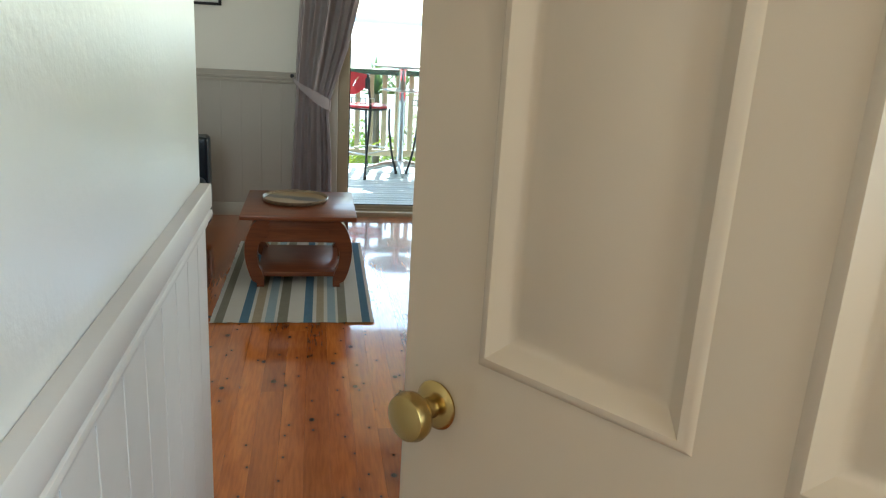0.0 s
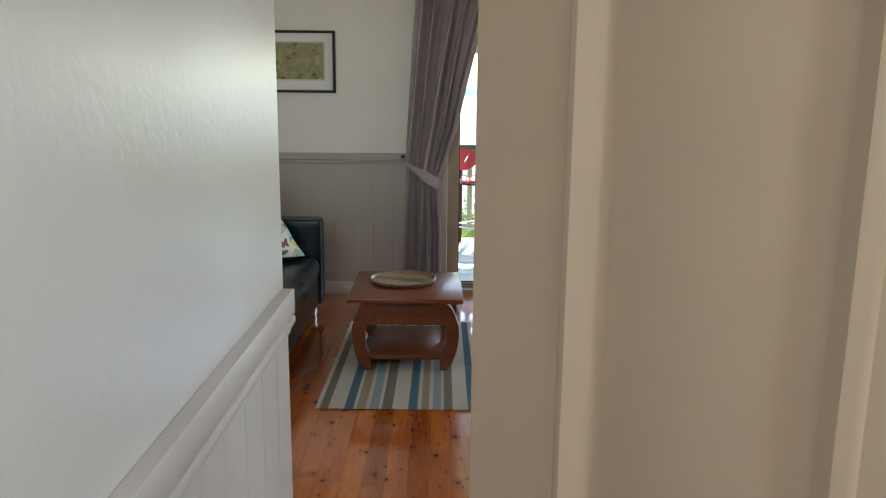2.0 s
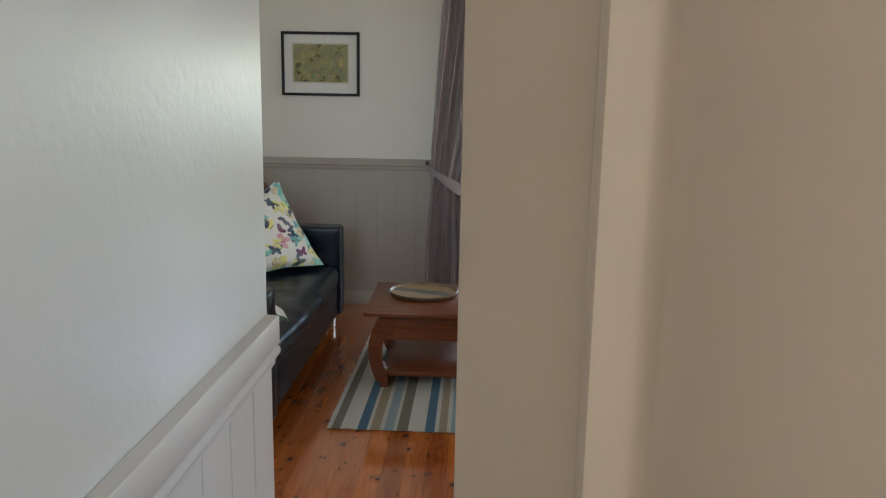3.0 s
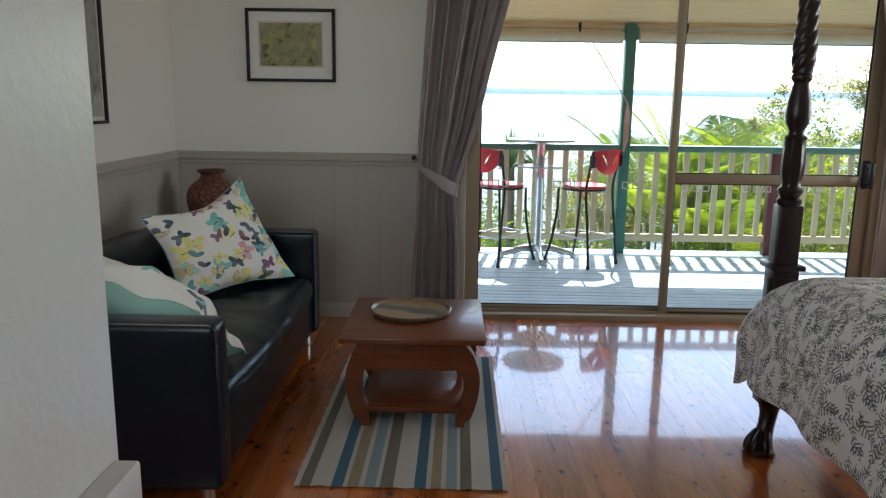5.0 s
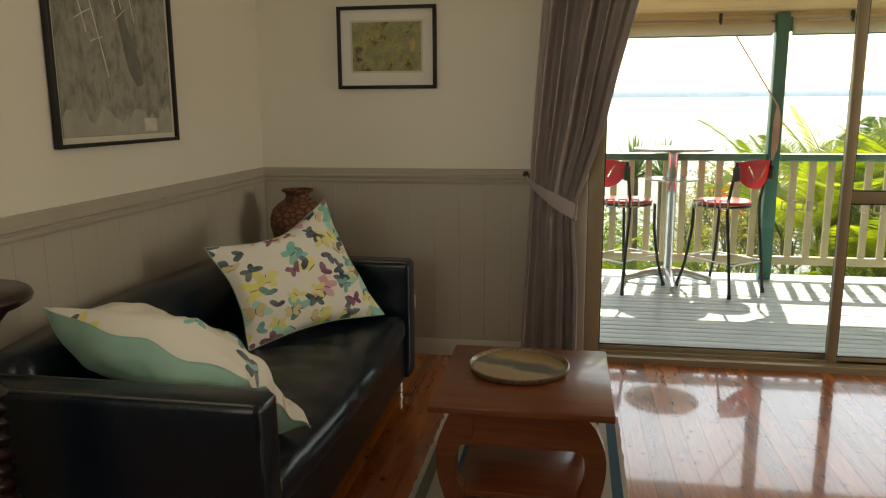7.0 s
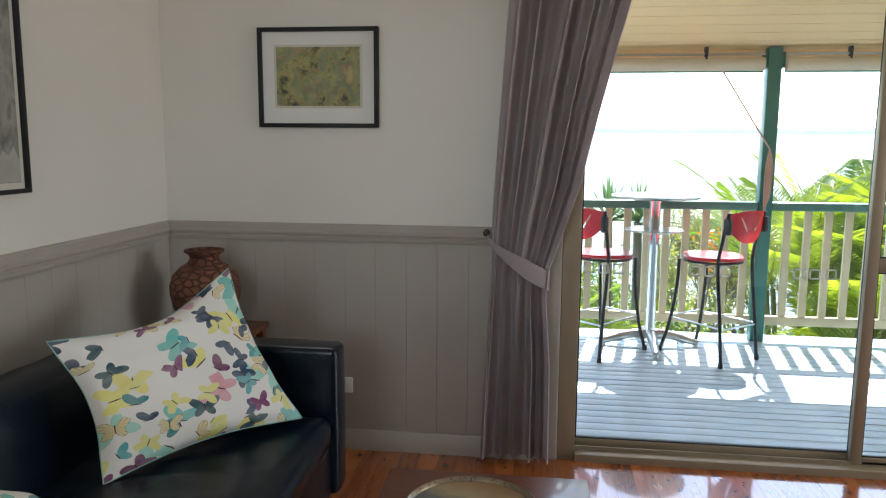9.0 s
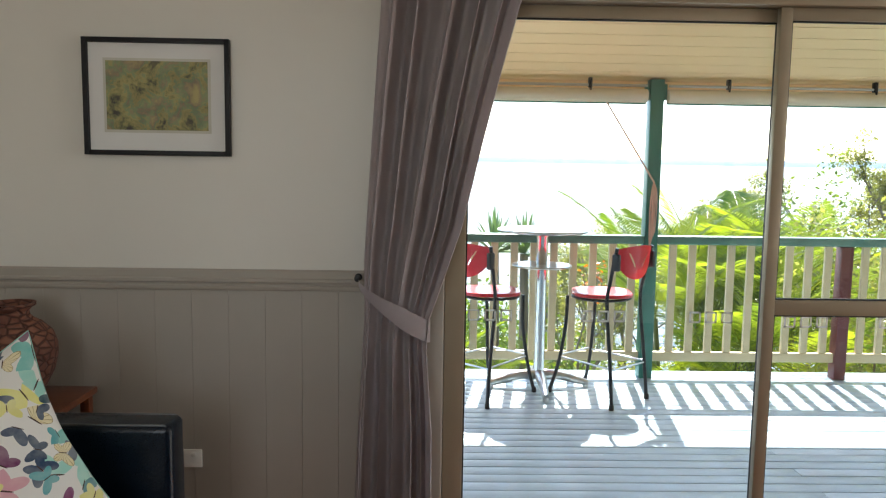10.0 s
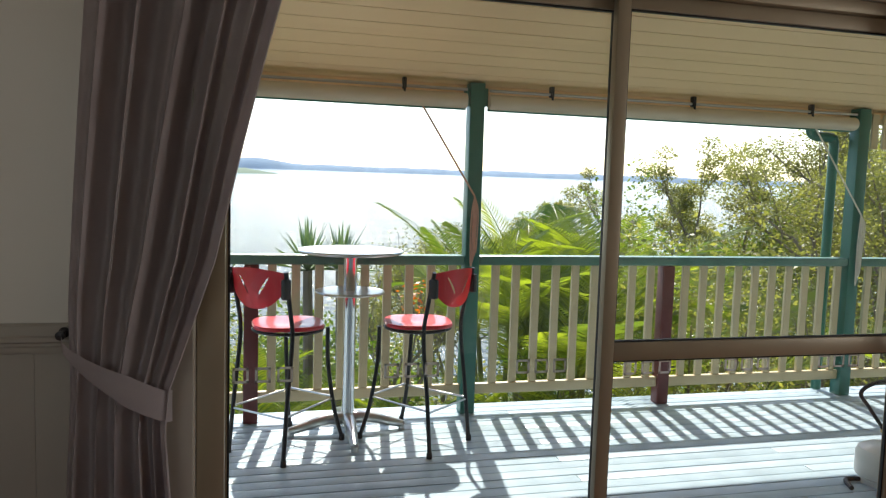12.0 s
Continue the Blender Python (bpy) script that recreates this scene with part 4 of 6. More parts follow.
def soft_block(x0, y0, z0, x1, y1, z1, bevel, puff=0.0, wrinkle=0.0, cuts=10):
    bm = bmesh.new()
    box(bm, x0, y0, z0, x1, y1, z1, bevel=bevel, seg=4)
    bmesh.ops.subdivide_edges(bm, edges=[e for e in bm.edges if e.calc_length() > 0.15], cuts=cuts, use_grid_fill=True)
    c, half = Vector(((x0 + x1) / 2, (y0 + y1) / 2, (z0 + z1) / 2)), Vector(((x1 - x0) / 2, (y1 - y0) / 2, (z1 - z0) / 2))
    bm.normal_update()
    for v in bm.verts:
        u = [(v.co[i] - c[i]) / half[i] for i in range(3)]
        e = sorted(max(0.0, 1 - q * q) for q in u)
        v.co += v.normal * (puff * e[1] * e[2] + wrinkle * (noise.noise(Vector((v.co.x * 9, v.co.y * 14, v.co.z * 9)))) * min(1, 3 * e[1]))
    return bm


def arm(y0, y1):
    a = part("arm", soft_block(SX0 + 0.02, y0, 0.085, SX1 + 0.01, y1, 0.648, 0.022, 0.004, 0.002), LEATHER, sofa)
    for y in (y0 + 0.012, y1 - 0.012):
        part("seam", tubed([(SX1 + 0.002, y, 0.10), (SX1 + 0.004, y, 0.632), (SX1 - 0.012, y, 0.6465), (SX0 + 0.06, y, 0.6465)], 0.0042, 6), PIPING, a, "worn leather piping")


arm(SY0, SY0 + 0.125)
arm(SY1 - 0.125, SY1)
part("base", soft_block(SX0 + 0.1, SY0 + 0.127, 0.085, SX1 - 0.012, SY1 - 0.127, 0.30, 0.02, 0.004), LEATHER, sofa)
seat = soft_block(SX0 + 0.18, SY0 + 0.127, 0.27, SX1 - 0.004, SY1 - 0.127, 0.405, 0.05, 0.03, 0.011, 26)
for v in seat.verts:
    if v.co.z > 0.38:
        v.co.z += 0.007 * math.sin(v.co.y * 48 + 3 * math.sin(v.co.x * 9)) * max(0.0, 1 - abs(v.co.x + 1.0) / 0.32)
part("seat", seat, LEATHER, sofa)
back = soft_block(-0.10, SY0 + 0.127, 0.0, 0.10, SY1 - 0.127, 0.46, 0.05, 0.03, 0.008, 16)
part("backrest", back, LEATHER, sofa, "", pose(SX0 + 0.175, 0, 0.23, 0, -12, 0))
for x in (SX0 + 0.12, SX1 - 0.06):
    for y in (SY0 + 0.07, SY1 - 0.07):
        part("foot", lathed([(0.018, 0.0), (0.022, 0.002), (0.022, 0.086), (0.018, 0.09)], 18, pose(x, y, 0)), STEEL, sofa, "short steel foot")

# ---- cushions ----


def cushion(name, label, corners, thick, mats, sag=0.06, wrinkle=0.012, seed=0.0, flange=0.006, sag_top=None):
    """A stuffed square between four corners: seams run in between the corners, and the two faces swell."""
    bl, br, tr, tl = (Vector(c) for c in corners)
    n, bm = 30, bmesh.new()
    uv = bm.loops.layers.uv.new("UVMap")
    out = (br - bl).cross(tl - bl).normalized()
    mid = (bl + br + tr + tl) / 4
    sides = []
    for s in (1, -1):
        grid = {}
        for i in range(n + 1):
            for j in range(n + 1):
                u, v = i / n, j / n
                eu, ev = 4 * u * (1 - u), 4 * v * (1 - v)
                p = bl.lerp(br, u).lerp(tl.lerp(tr, u), v)
                p = p.lerp(mid, sag * ev * (1 - eu) + (sag if sag_top is None or v < 0.5 else sag_top) * eu * (1 - ev))
                fat = (eu * ev) ** 0.42
                w = noise.noise(Vector((u * 5 + seed, v * 5, seed))) * 0.7 + noise.noise(Vector((u * 11, v * 11 + seed, 2))) * 0.3
                p = p + out * s * (thick * fat * 0.5 + wrinkle * w * min(1, 3 * eu * ev)) + out * wrinkle * 0.9 * noise.noise(Vector((u * 4, v * 4, seed + 5)))
                if s == -1 and (i in (0, n) or j in (0, n)):
                    grid[(i, j)] = sides[0][(i, j)]
                else:
                    grid[(i, j)] = bm.verts.new(p)
        sides.append(grid)
        for i in range(n):
            for j in range(n):
                ids = [(i, j), (i + 1, j), (i + 1, j + 1), (i, j + 1)]
                f = bm.faces.new([grid[q] for q in (ids if s == 1 else ids[::-1])])
                f.material_index = 0 if s == 1 else 1
                for lp, q in zip(f.loops, ids if s == 1 else ids[::-1]):
                    lp[uv].uv = (q[0] / n, q[1] / n)
    rim = [sides[0][q] for q in [(i, 0) for i in range(n)] + [(n, j) for j in range(n)] + [(i, n) for i in range(n, 0, -1)] + [(0, j) for j in range(n, 0, -1)]]
    edge = [v.co.copy() for v in rim]
    c = thing(name, Matrix(), label, "cushion")
    part("cover", bm, mats, c)
    part("piped_edge", tubed(edge + [edge[0]], flange * 0.36, 6), MINT, c, "mint green cotton edge")
    return c


cushion("scatter_cushion", "white cotton cushion with butterfly print leaning on the sofa back",
        [(-1.17, 4.70, 0.435), (-0.775, 5.26, 0.44), (-1.065, 5.35, 0.945), (-1.365, 4.77, 0.82)], 0.17, [BUTTERFLY, MINT], 0.13, 0.014, 1.3, sag_top=0.30)
cushion("scatter_cushion", "butterfly print cushion with mint underside slumped over the arm",
        [(-1.43, 3.93, 0.80), (-0.80, 3.90, 0.655), (-0.705, 4.07, 0.42), (-1.40, 4.38, 0.53)], 0.24, [BUTTERFLY_FEW, MINT], 0.05, 0.042, 4.7)

# ---- side table with vase ----
side = thing("side_table", pose(-1.36, 5.79, 0), "small red-brown wooden side table in the corner", "table")
part("top", boxed(-0.2, -0.2, 0.57, 0.2, 0.2, 0.595, bevel=0.005), TABLE_WOOD, side)
for x in (-0.17, 0.17):
    for y in (-0.17, 0.17):
        part("leg", boxed(x - 0.017, y - 0.017, 0, x + 0.017, y + 0.017, 0.57, bevel=0.003), TABLE_WOOD, side)
vase = thing("vase", pose(-1.36, 5.79, 0.595), "round carved terracotta vase with a flared neck", "vase")
VASE = [(0.001, 0), (0.07, 0), (0.078, 0.008), (0.11, 0.05), (0.142, 0.11), (0.156, 0.17), (0.157, 0.21), (0.142, 0.255), (0.108, 0.29), (0.078, 0.308), (0.066, 0.322), (0.064, 0.336), (0.076, 0.350), (0.088, 0.356), (0.088, 0.366), (0.078, 0.366), (0.062, 0.345), (0.058, 0.32), (0.07, 0.30), (0.001, 0.29)]
part("body", lathed([(r * 0.92, z * 0.95) for r, z in VASE], 48), TERRACOTTA, vase)

# ---- twisted plant stand ----
stand = thing("pedestal_stand", pose(-1.285, 3.50, 0.0), "dark polished wooden pedestal stand with a barley twist column", "stand")
part("top", lathed([(0.001, 0.915), (0.10, 0.915), (0.125, 0.922), (0.142, 0.932), (0.146, 0.942), (0.142, 0.952), (0.133, 0.958), (0.001, 0.958)], 40), DARK_WOOD, stand)
part("collar", lathed([(0.06, 0.70), (0.075, 0.72), (0.055, 0.75), (0.045, 0.80), (0.052, 0.85), (0.08, 0.89), (0.10, 0.914)], 32), DARK_WOOD, stand)
part("column", lathed([(0.060 + 0.008 * math.sin(math.pi * i / 112), 0.14 + 0.005 * i) for i in range(113)], 48, None, lambda a, z: 1 + 0.24 * (abs(math.sin(2 * a + z * 84)) - 0.6)), DARK_WOOD, stand)
part("base", lathed([(0.001, 0.0), (0.15, 0.0), (0.155, 0.02), (0.15, 0.04), (0.10, 0.06), (0.07, 0.10), (0.06, 0.14)], 36), DARK_WOOD, stand)

# ---- rug ----
bm = bmesh.new()
nx, ny = 40, 70
grid = [[bm.verts.new((0.76 * i / nx + 0.006 * noise.noise(Vector((0, j * 0.4, 3))), 1.40 * j / ny + 0.006 * noise.noise(Vector((i * 0.5, 0, 7))), 0.006 + 0.0035 * abs(noise.noise(Vector((i * 0.3, j * 0.25, 0)))))) for i in range(nx + 1)] for j in range(ny + 1)]
for a, b in zip(grid, grid[1:]):
    for i in range(nx):
        bm.faces.new((a[i], a[i + 1], b[i + 1], b[i]))
bmesh.ops.solidify(bm, geom=bm.faces[:], thickness=0.004)
rug = part("rug", bm, RUG)
tagged_at(rug, pose(-0.503, 3.89, 0.001, 0, 0, -0.5), "cream cotton rug with blue, tan and taupe stripes", "rug")

# ---- coffee table ----
table = thing("coffee_table", pose(-0.108, 4.668, 0.0), "red-brown hardwood opium coffee table with curved legs", "table")
TX, TY = 0.298, 0.323
part("tabletop", boxed(-TX, -TY, 0.378, TX, TY, 0.402, bevel=0.004), TABLE_WOOD, table)
for y in (-TY + 0.05, TY - 0.07):
    part("apron", boxed(-0.20, y, 0.252, 0.20, y + 0.02, 0.377, bevel=0.002), TABLE_WOOD, table)
for x in (-0.235, 0.215):
    part("apron", boxed(x, -TY + 0.12, 0.262, x + 0.02, TY - 0.12, 0.377, bevel=0.002), TABLE_WOOD, table)
part("shelf", boxed(-0.215, -0.265, 0.060, 0.215, 0.265, 0.086, bevel=0.004), TABLE_WOOD, table)


def opium_leg():
    """A bowed foot: bulges outwards at mid height and turns in at the floor."""
    out = curve([(-0.205, 0, 0.377), (-0.245, 0, 0.33), (-0.276, 0, 0.24), (-0.272, 0, 0.14), (-0.244, 0, 0.05), (-0.218, 0, 0.028), (-0.218, 0, 0.008)], 6)
    inn = curve([(-0.180, 0, 0.008), (-0.180, 0, 0.05), (-0.188, 0, 0.085), (-0.206, 0, 0.125), (-0.213, 0, 0.18), (-0.206, 0, 0.235), (-0.190, 0, 0.262), (-0.180, 0, 0.275), (-0.160, 0, 0.285), (-0.15, 0, 0.377)], 5)
    bm = prism(bmesh.new(), [(p.x, p.z) for p in out] + [(p.x, p.z) for p in inn], -0.0325, 0.0325)
    bmesh.ops.recalc_face_normals(bm, faces=bm.faces)
    return bm


leg_mesh = to_mesh("leg", opium_leg(), TABLE_WOOD)
for x, y, turn in ((0, -TY + 0.075, 0), (0, TY - 0.075, 0), (0, -TY + 0.075, 180), (0, TY - 0.075, 180)):
    piece("leg", leg_mesh, table, pose(x, y, 0, 0, 0, turn))
for ob in table.children:
    ob.location.z += 0.003
tray = thing("tray", pose(-0.135, 4.735, 0.4055), "round glazed tray with a raised dark rim", "tray")
part("rim", lathed([(0.150, 0.0), (0.174, 0.003), (0.182, 0.012), (0.184, 0.022), (0.180, 0.0245), (0.176, 0.021), (0.171, 0.012), (0.150, 0.007)], 56), TRAY_RIM, tray, "raised dark bronze rim")
part("dish", lathed([(0.001, 0.002), (0.1705, 0.006), (0.1705, 0.0115), (0.001, 0.0095)], 56), TRAY_GLAZE, tray)

# ---- four-poster bed ----
bed = thing("four_poster_bed", Matrix(), "dark carved four-poster bed with twisted posts", "bed")
BX0, BX1, BY0, BY1 = 1.262, 2.85, 2.16, 4.225
POST = [(0.040, 0.985), (0.044, 0.995), (0.044, 1.005), (0.032, 1.012), (0.042, 1.03), (0.046, 1.042), (0.035, 1.052), (0.032, 1.07), (0.039, 1.1), (0.041, 1.14), (0.039, 1.19), (0.035, 1.225), (0.039, 1.235), (0.028, 1.245), (0.026, 1.258), (0.039, 1.285), (0.044, 1.32), (0.041, 1.36), (0.032, 1.4), (0.026, 1.43), (0.036, 1.445), (0.036, 1.455), (0.030, 1.465)]


def bed_post():
    p = part("post", boxed(-0.041, -0.041, 0.44, 0.041, 0.041, 0.985, bevel=0.006), DARK_WOOD, bed)
    bm = bmesh.new()
    box(bm, -0.047, -0.047, 0.20, 0.047, 0.047, 0.74, bevel=0.006)
    box(bm, -0.063, -0.063, 0.742, 0.063, 0.063, 0.762, bevel=0.006)
    for s in (-1, 1):
        box(bm, -0.028, s * 0.049 - 0.004, 0.40, 0.028, s * 0.049 + 0.004, 0.71, bevel=0.003)
        box(bm, s * 0.049 - 0.004, -0.028, 0.40, s * 0.049 + 0.004, 0.028, 0.71, bevel=0.003)
    part("plinth", bm, DARK_WOOD, p)
    part("turning", lathed(POST, 28, None, lambda a, z: 1 + (0.06 * math.sin(8 * a) if 1.06 < z < 1.23 else 0)), DARK_WOOD, p)
    part("twist", lathed([(0.035 + 0.006 * math.sin(math.pi * min(1.0, i / 40)), 1.465 + 0.004 * i) for i in range(152)], 48, None, lambda a, z: 1 + 0.13 * (abs(math.cos(2 * a - z * 62)) - 0.6)), DARK_WOOD, p)
    foot = bmesh.new()
    pts = curve([(0.01, 0.01, 0.22), (0.012, 0.012, 0.16), (0.0, 0.0, 0.10), (-0.018, -0.018, 0.05), (-0.028, -0.028, 0.02), (-0.03, -0.03, 0.004)], 5)
    tube(foot, pts, [0.05 - 0.018 * math.sin(math.pi * min(1, i / 18)) + (0.012 if i > 20 else 0) for i in range(len(pts))], 18)
    for a in (-0.9, 0, 0.9):
        d = Vector((-math.cos(0.785 + a), -math.sin(0.785 + a), 0))
        tube(foot, curve([Vector((-0.01, -0.01, 0.085)) + d * 0.025, Vector((-0.026, -0.026, 0.05)) + d * 0.042, Vector((-0.03, -0.03, 0.016)) + d * 0.05], 5), [0.014, 0.015, 0.016, 0.017, 0.018, 0.018, 0.018, 0.018, 0.017, 0.016, 0.013], 10)
    part("claw_foot", foot, DARK_WOOD, p, "carved claw foot")
    return p


first_post = bed_post()
first_post.matrix_basis = pose(BX0 + 0.042, BY1 + 0.035, 0)
for x, y, turn in ((BX1, BY1 + 0.035, -90), (BX0, BY0, 90), (BX1, BY0, 180)):
    copy_thing(first_post, pose(x, y, 0, 0, 0, turn))
part("side_rail", boxed(BX0 - 0.02, BY0 + 0.05, 0.35, BX0 + 0.02, BY1 - 0.02, 0.44, bevel=0.004), DARK_WOOD, bed)
part("side_rail", boxed(BX1 - 0.02, BY0 + 0.05, 0.35, BX1 + 0.02, BY1 - 0.02, 0.44, bevel=0.004), DARK_WOOD, bed)
part("foot_rail", boxed(BX0 + 0.05, BY1 + 0.015, 0.35, BX1 - 0.05, BY1 + 0.055, 0.44, bevel=0.004), DARK_WOOD, bed)
part("headboard", boxed(BX0 + 0.05, BY0 - 0.02, 0.24, BX1 - 0.05, BY0 + 0.02, 1.15, bevel=0.01), DARK_WOOD, bed)
part("mattress", soft_block(BX0 + 0.03, BY0 + 0.03, 0.42, BX1 - 0.03, BY1 - 0.03, 0.70, 0.06, 0.01), WALL_PAINT, bed, "white mattress")


def bedspread():
    """A cover over the mattress: flat top with quilted swell, rounded shoulders, hanging sides with folds and a drooping corner."""
    bm = bmesh.new()
    uv = bm.loops.layers.uv.new("UVMap")
    x0, x1, y0, y1, top, r, drop = BX0 - 0.005, BX1 + 0.02, BY0 + 0.06, BY1 - 0.015, 0.742, 0.15, 0.335
    wide, long = x1 - x0, y1 - y0

    def across(s, length):
        """s is cloth length from one hem: the way along and the height."""
        if s < drop:
            q = drop - s
        elif s > drop + length:
            q = s - drop - length
        else:
            return (s - drop), 0.0
        inner = 0.0 if s < drop else length
        sgn = -1 if s < drop else 1
        return inner + sgn * 0.02 * min(1, q / 0.1), -q

    nu, nv, grid = 110, 130, []
    for i in range(nu + 1):
        line = []
        for j in range(nv + 1):
            su, sv = (wide + 2 * drop) * i / nu, drop * 0.2 + (long + 1.2 * drop - 0.0) * j / nv
            a, za = across(su, wide)
            b, zb = across(sv, long)
            edge = min(a if a > 0 else 0, wide - a if a < wide else 0, b if b > 0 else 0, long - b if b < long else 0)
            z = top + za + zb * (0.38 if za < 0 else 1.0)
            e = max(0.0, 1 - max(0.0, edge) / r)
            z -= 0.085 * e * e if (za == 0 and zb == 0) else 0.085
            hang = -za - zb
            wob = 0.022 * noise.noise(Vector((su * 3, sv * 4, 1))) + 0.018 * math.sin(sv * 15 + 2 * math.sin(su * 3)) * min(1, hang / 0.3)
            out = 0.05 * min(1, hang / 0.28) + (0.045 * min(1, -za / 0.33) * min(1, -zb / 0.2) if za < 0 and zb < 0 else 0.0) + wob * min(1, hang / 0.15)
            px, py = x0 + a, y0 + b
            if za < 0:
                px += (-1 if su < drop else 1) * out
            if zb < 0:
                py += (-1 if sv < drop else 1) * out * 0.8
            z += 0.012 * noise.noise(Vector((su * 2.5, sv * 2.5, 9)))
            line.append((bm.verts.new((px, py, max(0.19 + 0.03 * noise.noise(Vector((su, sv * 3, 4))), z))), su, sv))
        grid.append(line)
    for a, b in zip(grid, grid[1:]):
        for j in range(nv):
            four = (a[j], b[j], b[j + 1], a[j + 1])
            f = bm.faces.new([q[0] for q in four])
            for lp, q in zip(f.loops, four):
                lp[uv].uv = (q[1], q[2])
    bmesh.ops.recalc_face_normals(bm, faces=bm.faces)
    border = [q[0].co.copy() for q in grid[0]] + [line[-1][0].co.copy() for line in grid[1:]] + [q[0].co.copy() for q in grid[-1][-2::-1]]
    thicken(bm, 0.012)
    return bm, border


cover_mesh, hem_line = bedspread()
spread = thing("bedspread", Matrix(), "white quilted bedspread printed with grey-green leaves", "bedspread")
part("cover", cover_mesh, FLORAL, spread)
part("hem", tubed(hem_line, 0.008, 6), FLORAL, spread, "rolled and stitched cotton hem")


# ---- veranda ----
DECK_Z, RAIL_Y = -0.035, 8.44


def post(x, material, z1, w, label):
    p = thing("veranda_post" if z1 > 1.2 else "rail_post", pose(x, RAIL_Y, DECK_Z), label, "post")
    part("shaft", boxed(-w / 2, -w / 2, 0, w / 2, w / 2, z1 - DECK_Z, bevel=0.005), material, p)
    if z1 > 1.2:
        for s in (-1, 1):
            part("bracket", boxed(s * 0.060 - 0.012, -0.03, z1 - DECK_Z - 0.14, s * 0.060 + 0.012, 0.03, z1 - DECK_Z - 0.03, bevel=0.004), material, p)
    return p


for x in (-1.35, 1.628, 4.53):
    post(x, GREEN_PAINT, 2.06, 0.094, "dark green painted timber veranda post")
for x in (0.28, 3.03):
    post(x, MAROON_PAINT, 0.922, 0.085, "maroon painted timber rail post")

fence = thing("veranda_railing", pose(0, RAIL_Y, 0), "cream timber balustrade with a green top rail", "railing")
for x0, x1 in ((-2.9, -1.4), (-1.3, 1.58), (1.676, 4.482), (4.578, 8.0)):
    part("top_rail", boxed(x0, -0.045, 0.924, x1, 0.045, 0.985, bevel=0.012), RAIL_PAINT, fence, "green painted top rail")
    part("bottom_rail", boxed(x0, -0.02, 0.085, x1, 0.02, 0.152, bevel=0.004), CREAM_PAINT, fence)
bal_mesh = to_mesh("baluster", boxed(-0.026, -0.013, 0.153, 0.026, 0.013, 0.923, bevel=0.003, seg=1), CREAM_PAINT)
for x0, n in ((-2.83, 10), (-1.19, 10), (0.40, 9), (1.80, 9), (3.18, 10), (4.70, 23)):
    for i in range(n):
        piece("baluster", bal_mesh, fence, pose(x0 + 0.139 * i, 0, 0, 0, 0, random.uniform(-1, 1)))

# ceiling of the veranda, its roof and beam
bm = bmesh.new()
rows = 14
for i in range(rows):
    f0, f1 = i / rows, (i + 1) / rows - 0.04 / rows
    ya, yb = 6.152 + 2.5 * f0, 6.152 + 2.5 * f1
    za, zb = 2.42 - 0.385 * f0, 2.42 - 0.385 * f1
    vs = [bm.verts.new(c) for c in ((-3, ya, za), (8, ya, za), (8, yb, zb), (-3, yb, zb), (-3, ya, za + 0.012), (8, ya, za + 0.012), (8, yb, zb + 0.012), (-3, yb, zb + 0.012))]
    for q in ((3, 2, 1, 0), (4, 5, 6, 7), (0, 1, 5, 4), (1, 2, 6, 5), (2, 3, 7, 6), (3, 0, 4, 7)):
        bm.faces.new([vs[k] for k in q])
structure("ceiling_veranda", bm, SOFFIT_PAINT, "cream painted boarded veranda ceiling, sloping to the eave", "ceiling")
bm = bmesh.new()
vs = [bm.verts.new(c) for c in ((-3.2, 5.9, 2.80), (8.2, 5.9, 2.80), (8.2, 8.78, 2.09), (-3.2, 8.78, 2.09), (-3.2, 5.9, 2.86), (8.2, 5.9, 2.86), (8.2, 8.78, 2.13), (-3.2, 8.78, 2.13))]
for q in ((3, 2, 1, 0), (4, 5, 6, 7), (0, 1, 5, 4), (1, 2, 6, 5), (2, 3, 7, 6), (3, 0, 4, 7)):
    bm.faces.new([vs[k] for k in q])
structure("roof_veranda", bm, ROOFING, "metal sheet veranda roof", "roof")
structure("roof_house", boxed(-3.2, -3.0, 2.87, 8.2, 6.0, 2.93), ROOFING, "metal sheet house roof", "roof")
structure("trim_eave_beam", boxed(-3, 8.50, 1.985, 8, 8.56, 2.055), SOFFIT_PAINT, "cream painted eave beam", "trim")
structure("wall_outside", boxed(-3.0, YN + 0.101, -3.0, XW - 0.1, YN + 0.15, 2.8), BRICK_OUT, "cream painted weatherboard house wall", "wall")
structure("wall_outside", boxed(XE + 0.1, YN + 0.101, -3.0, 8.0, YN + 0.15, 2.8), BRICK_OUT, "cream painted weatherboard house wall", "wall")

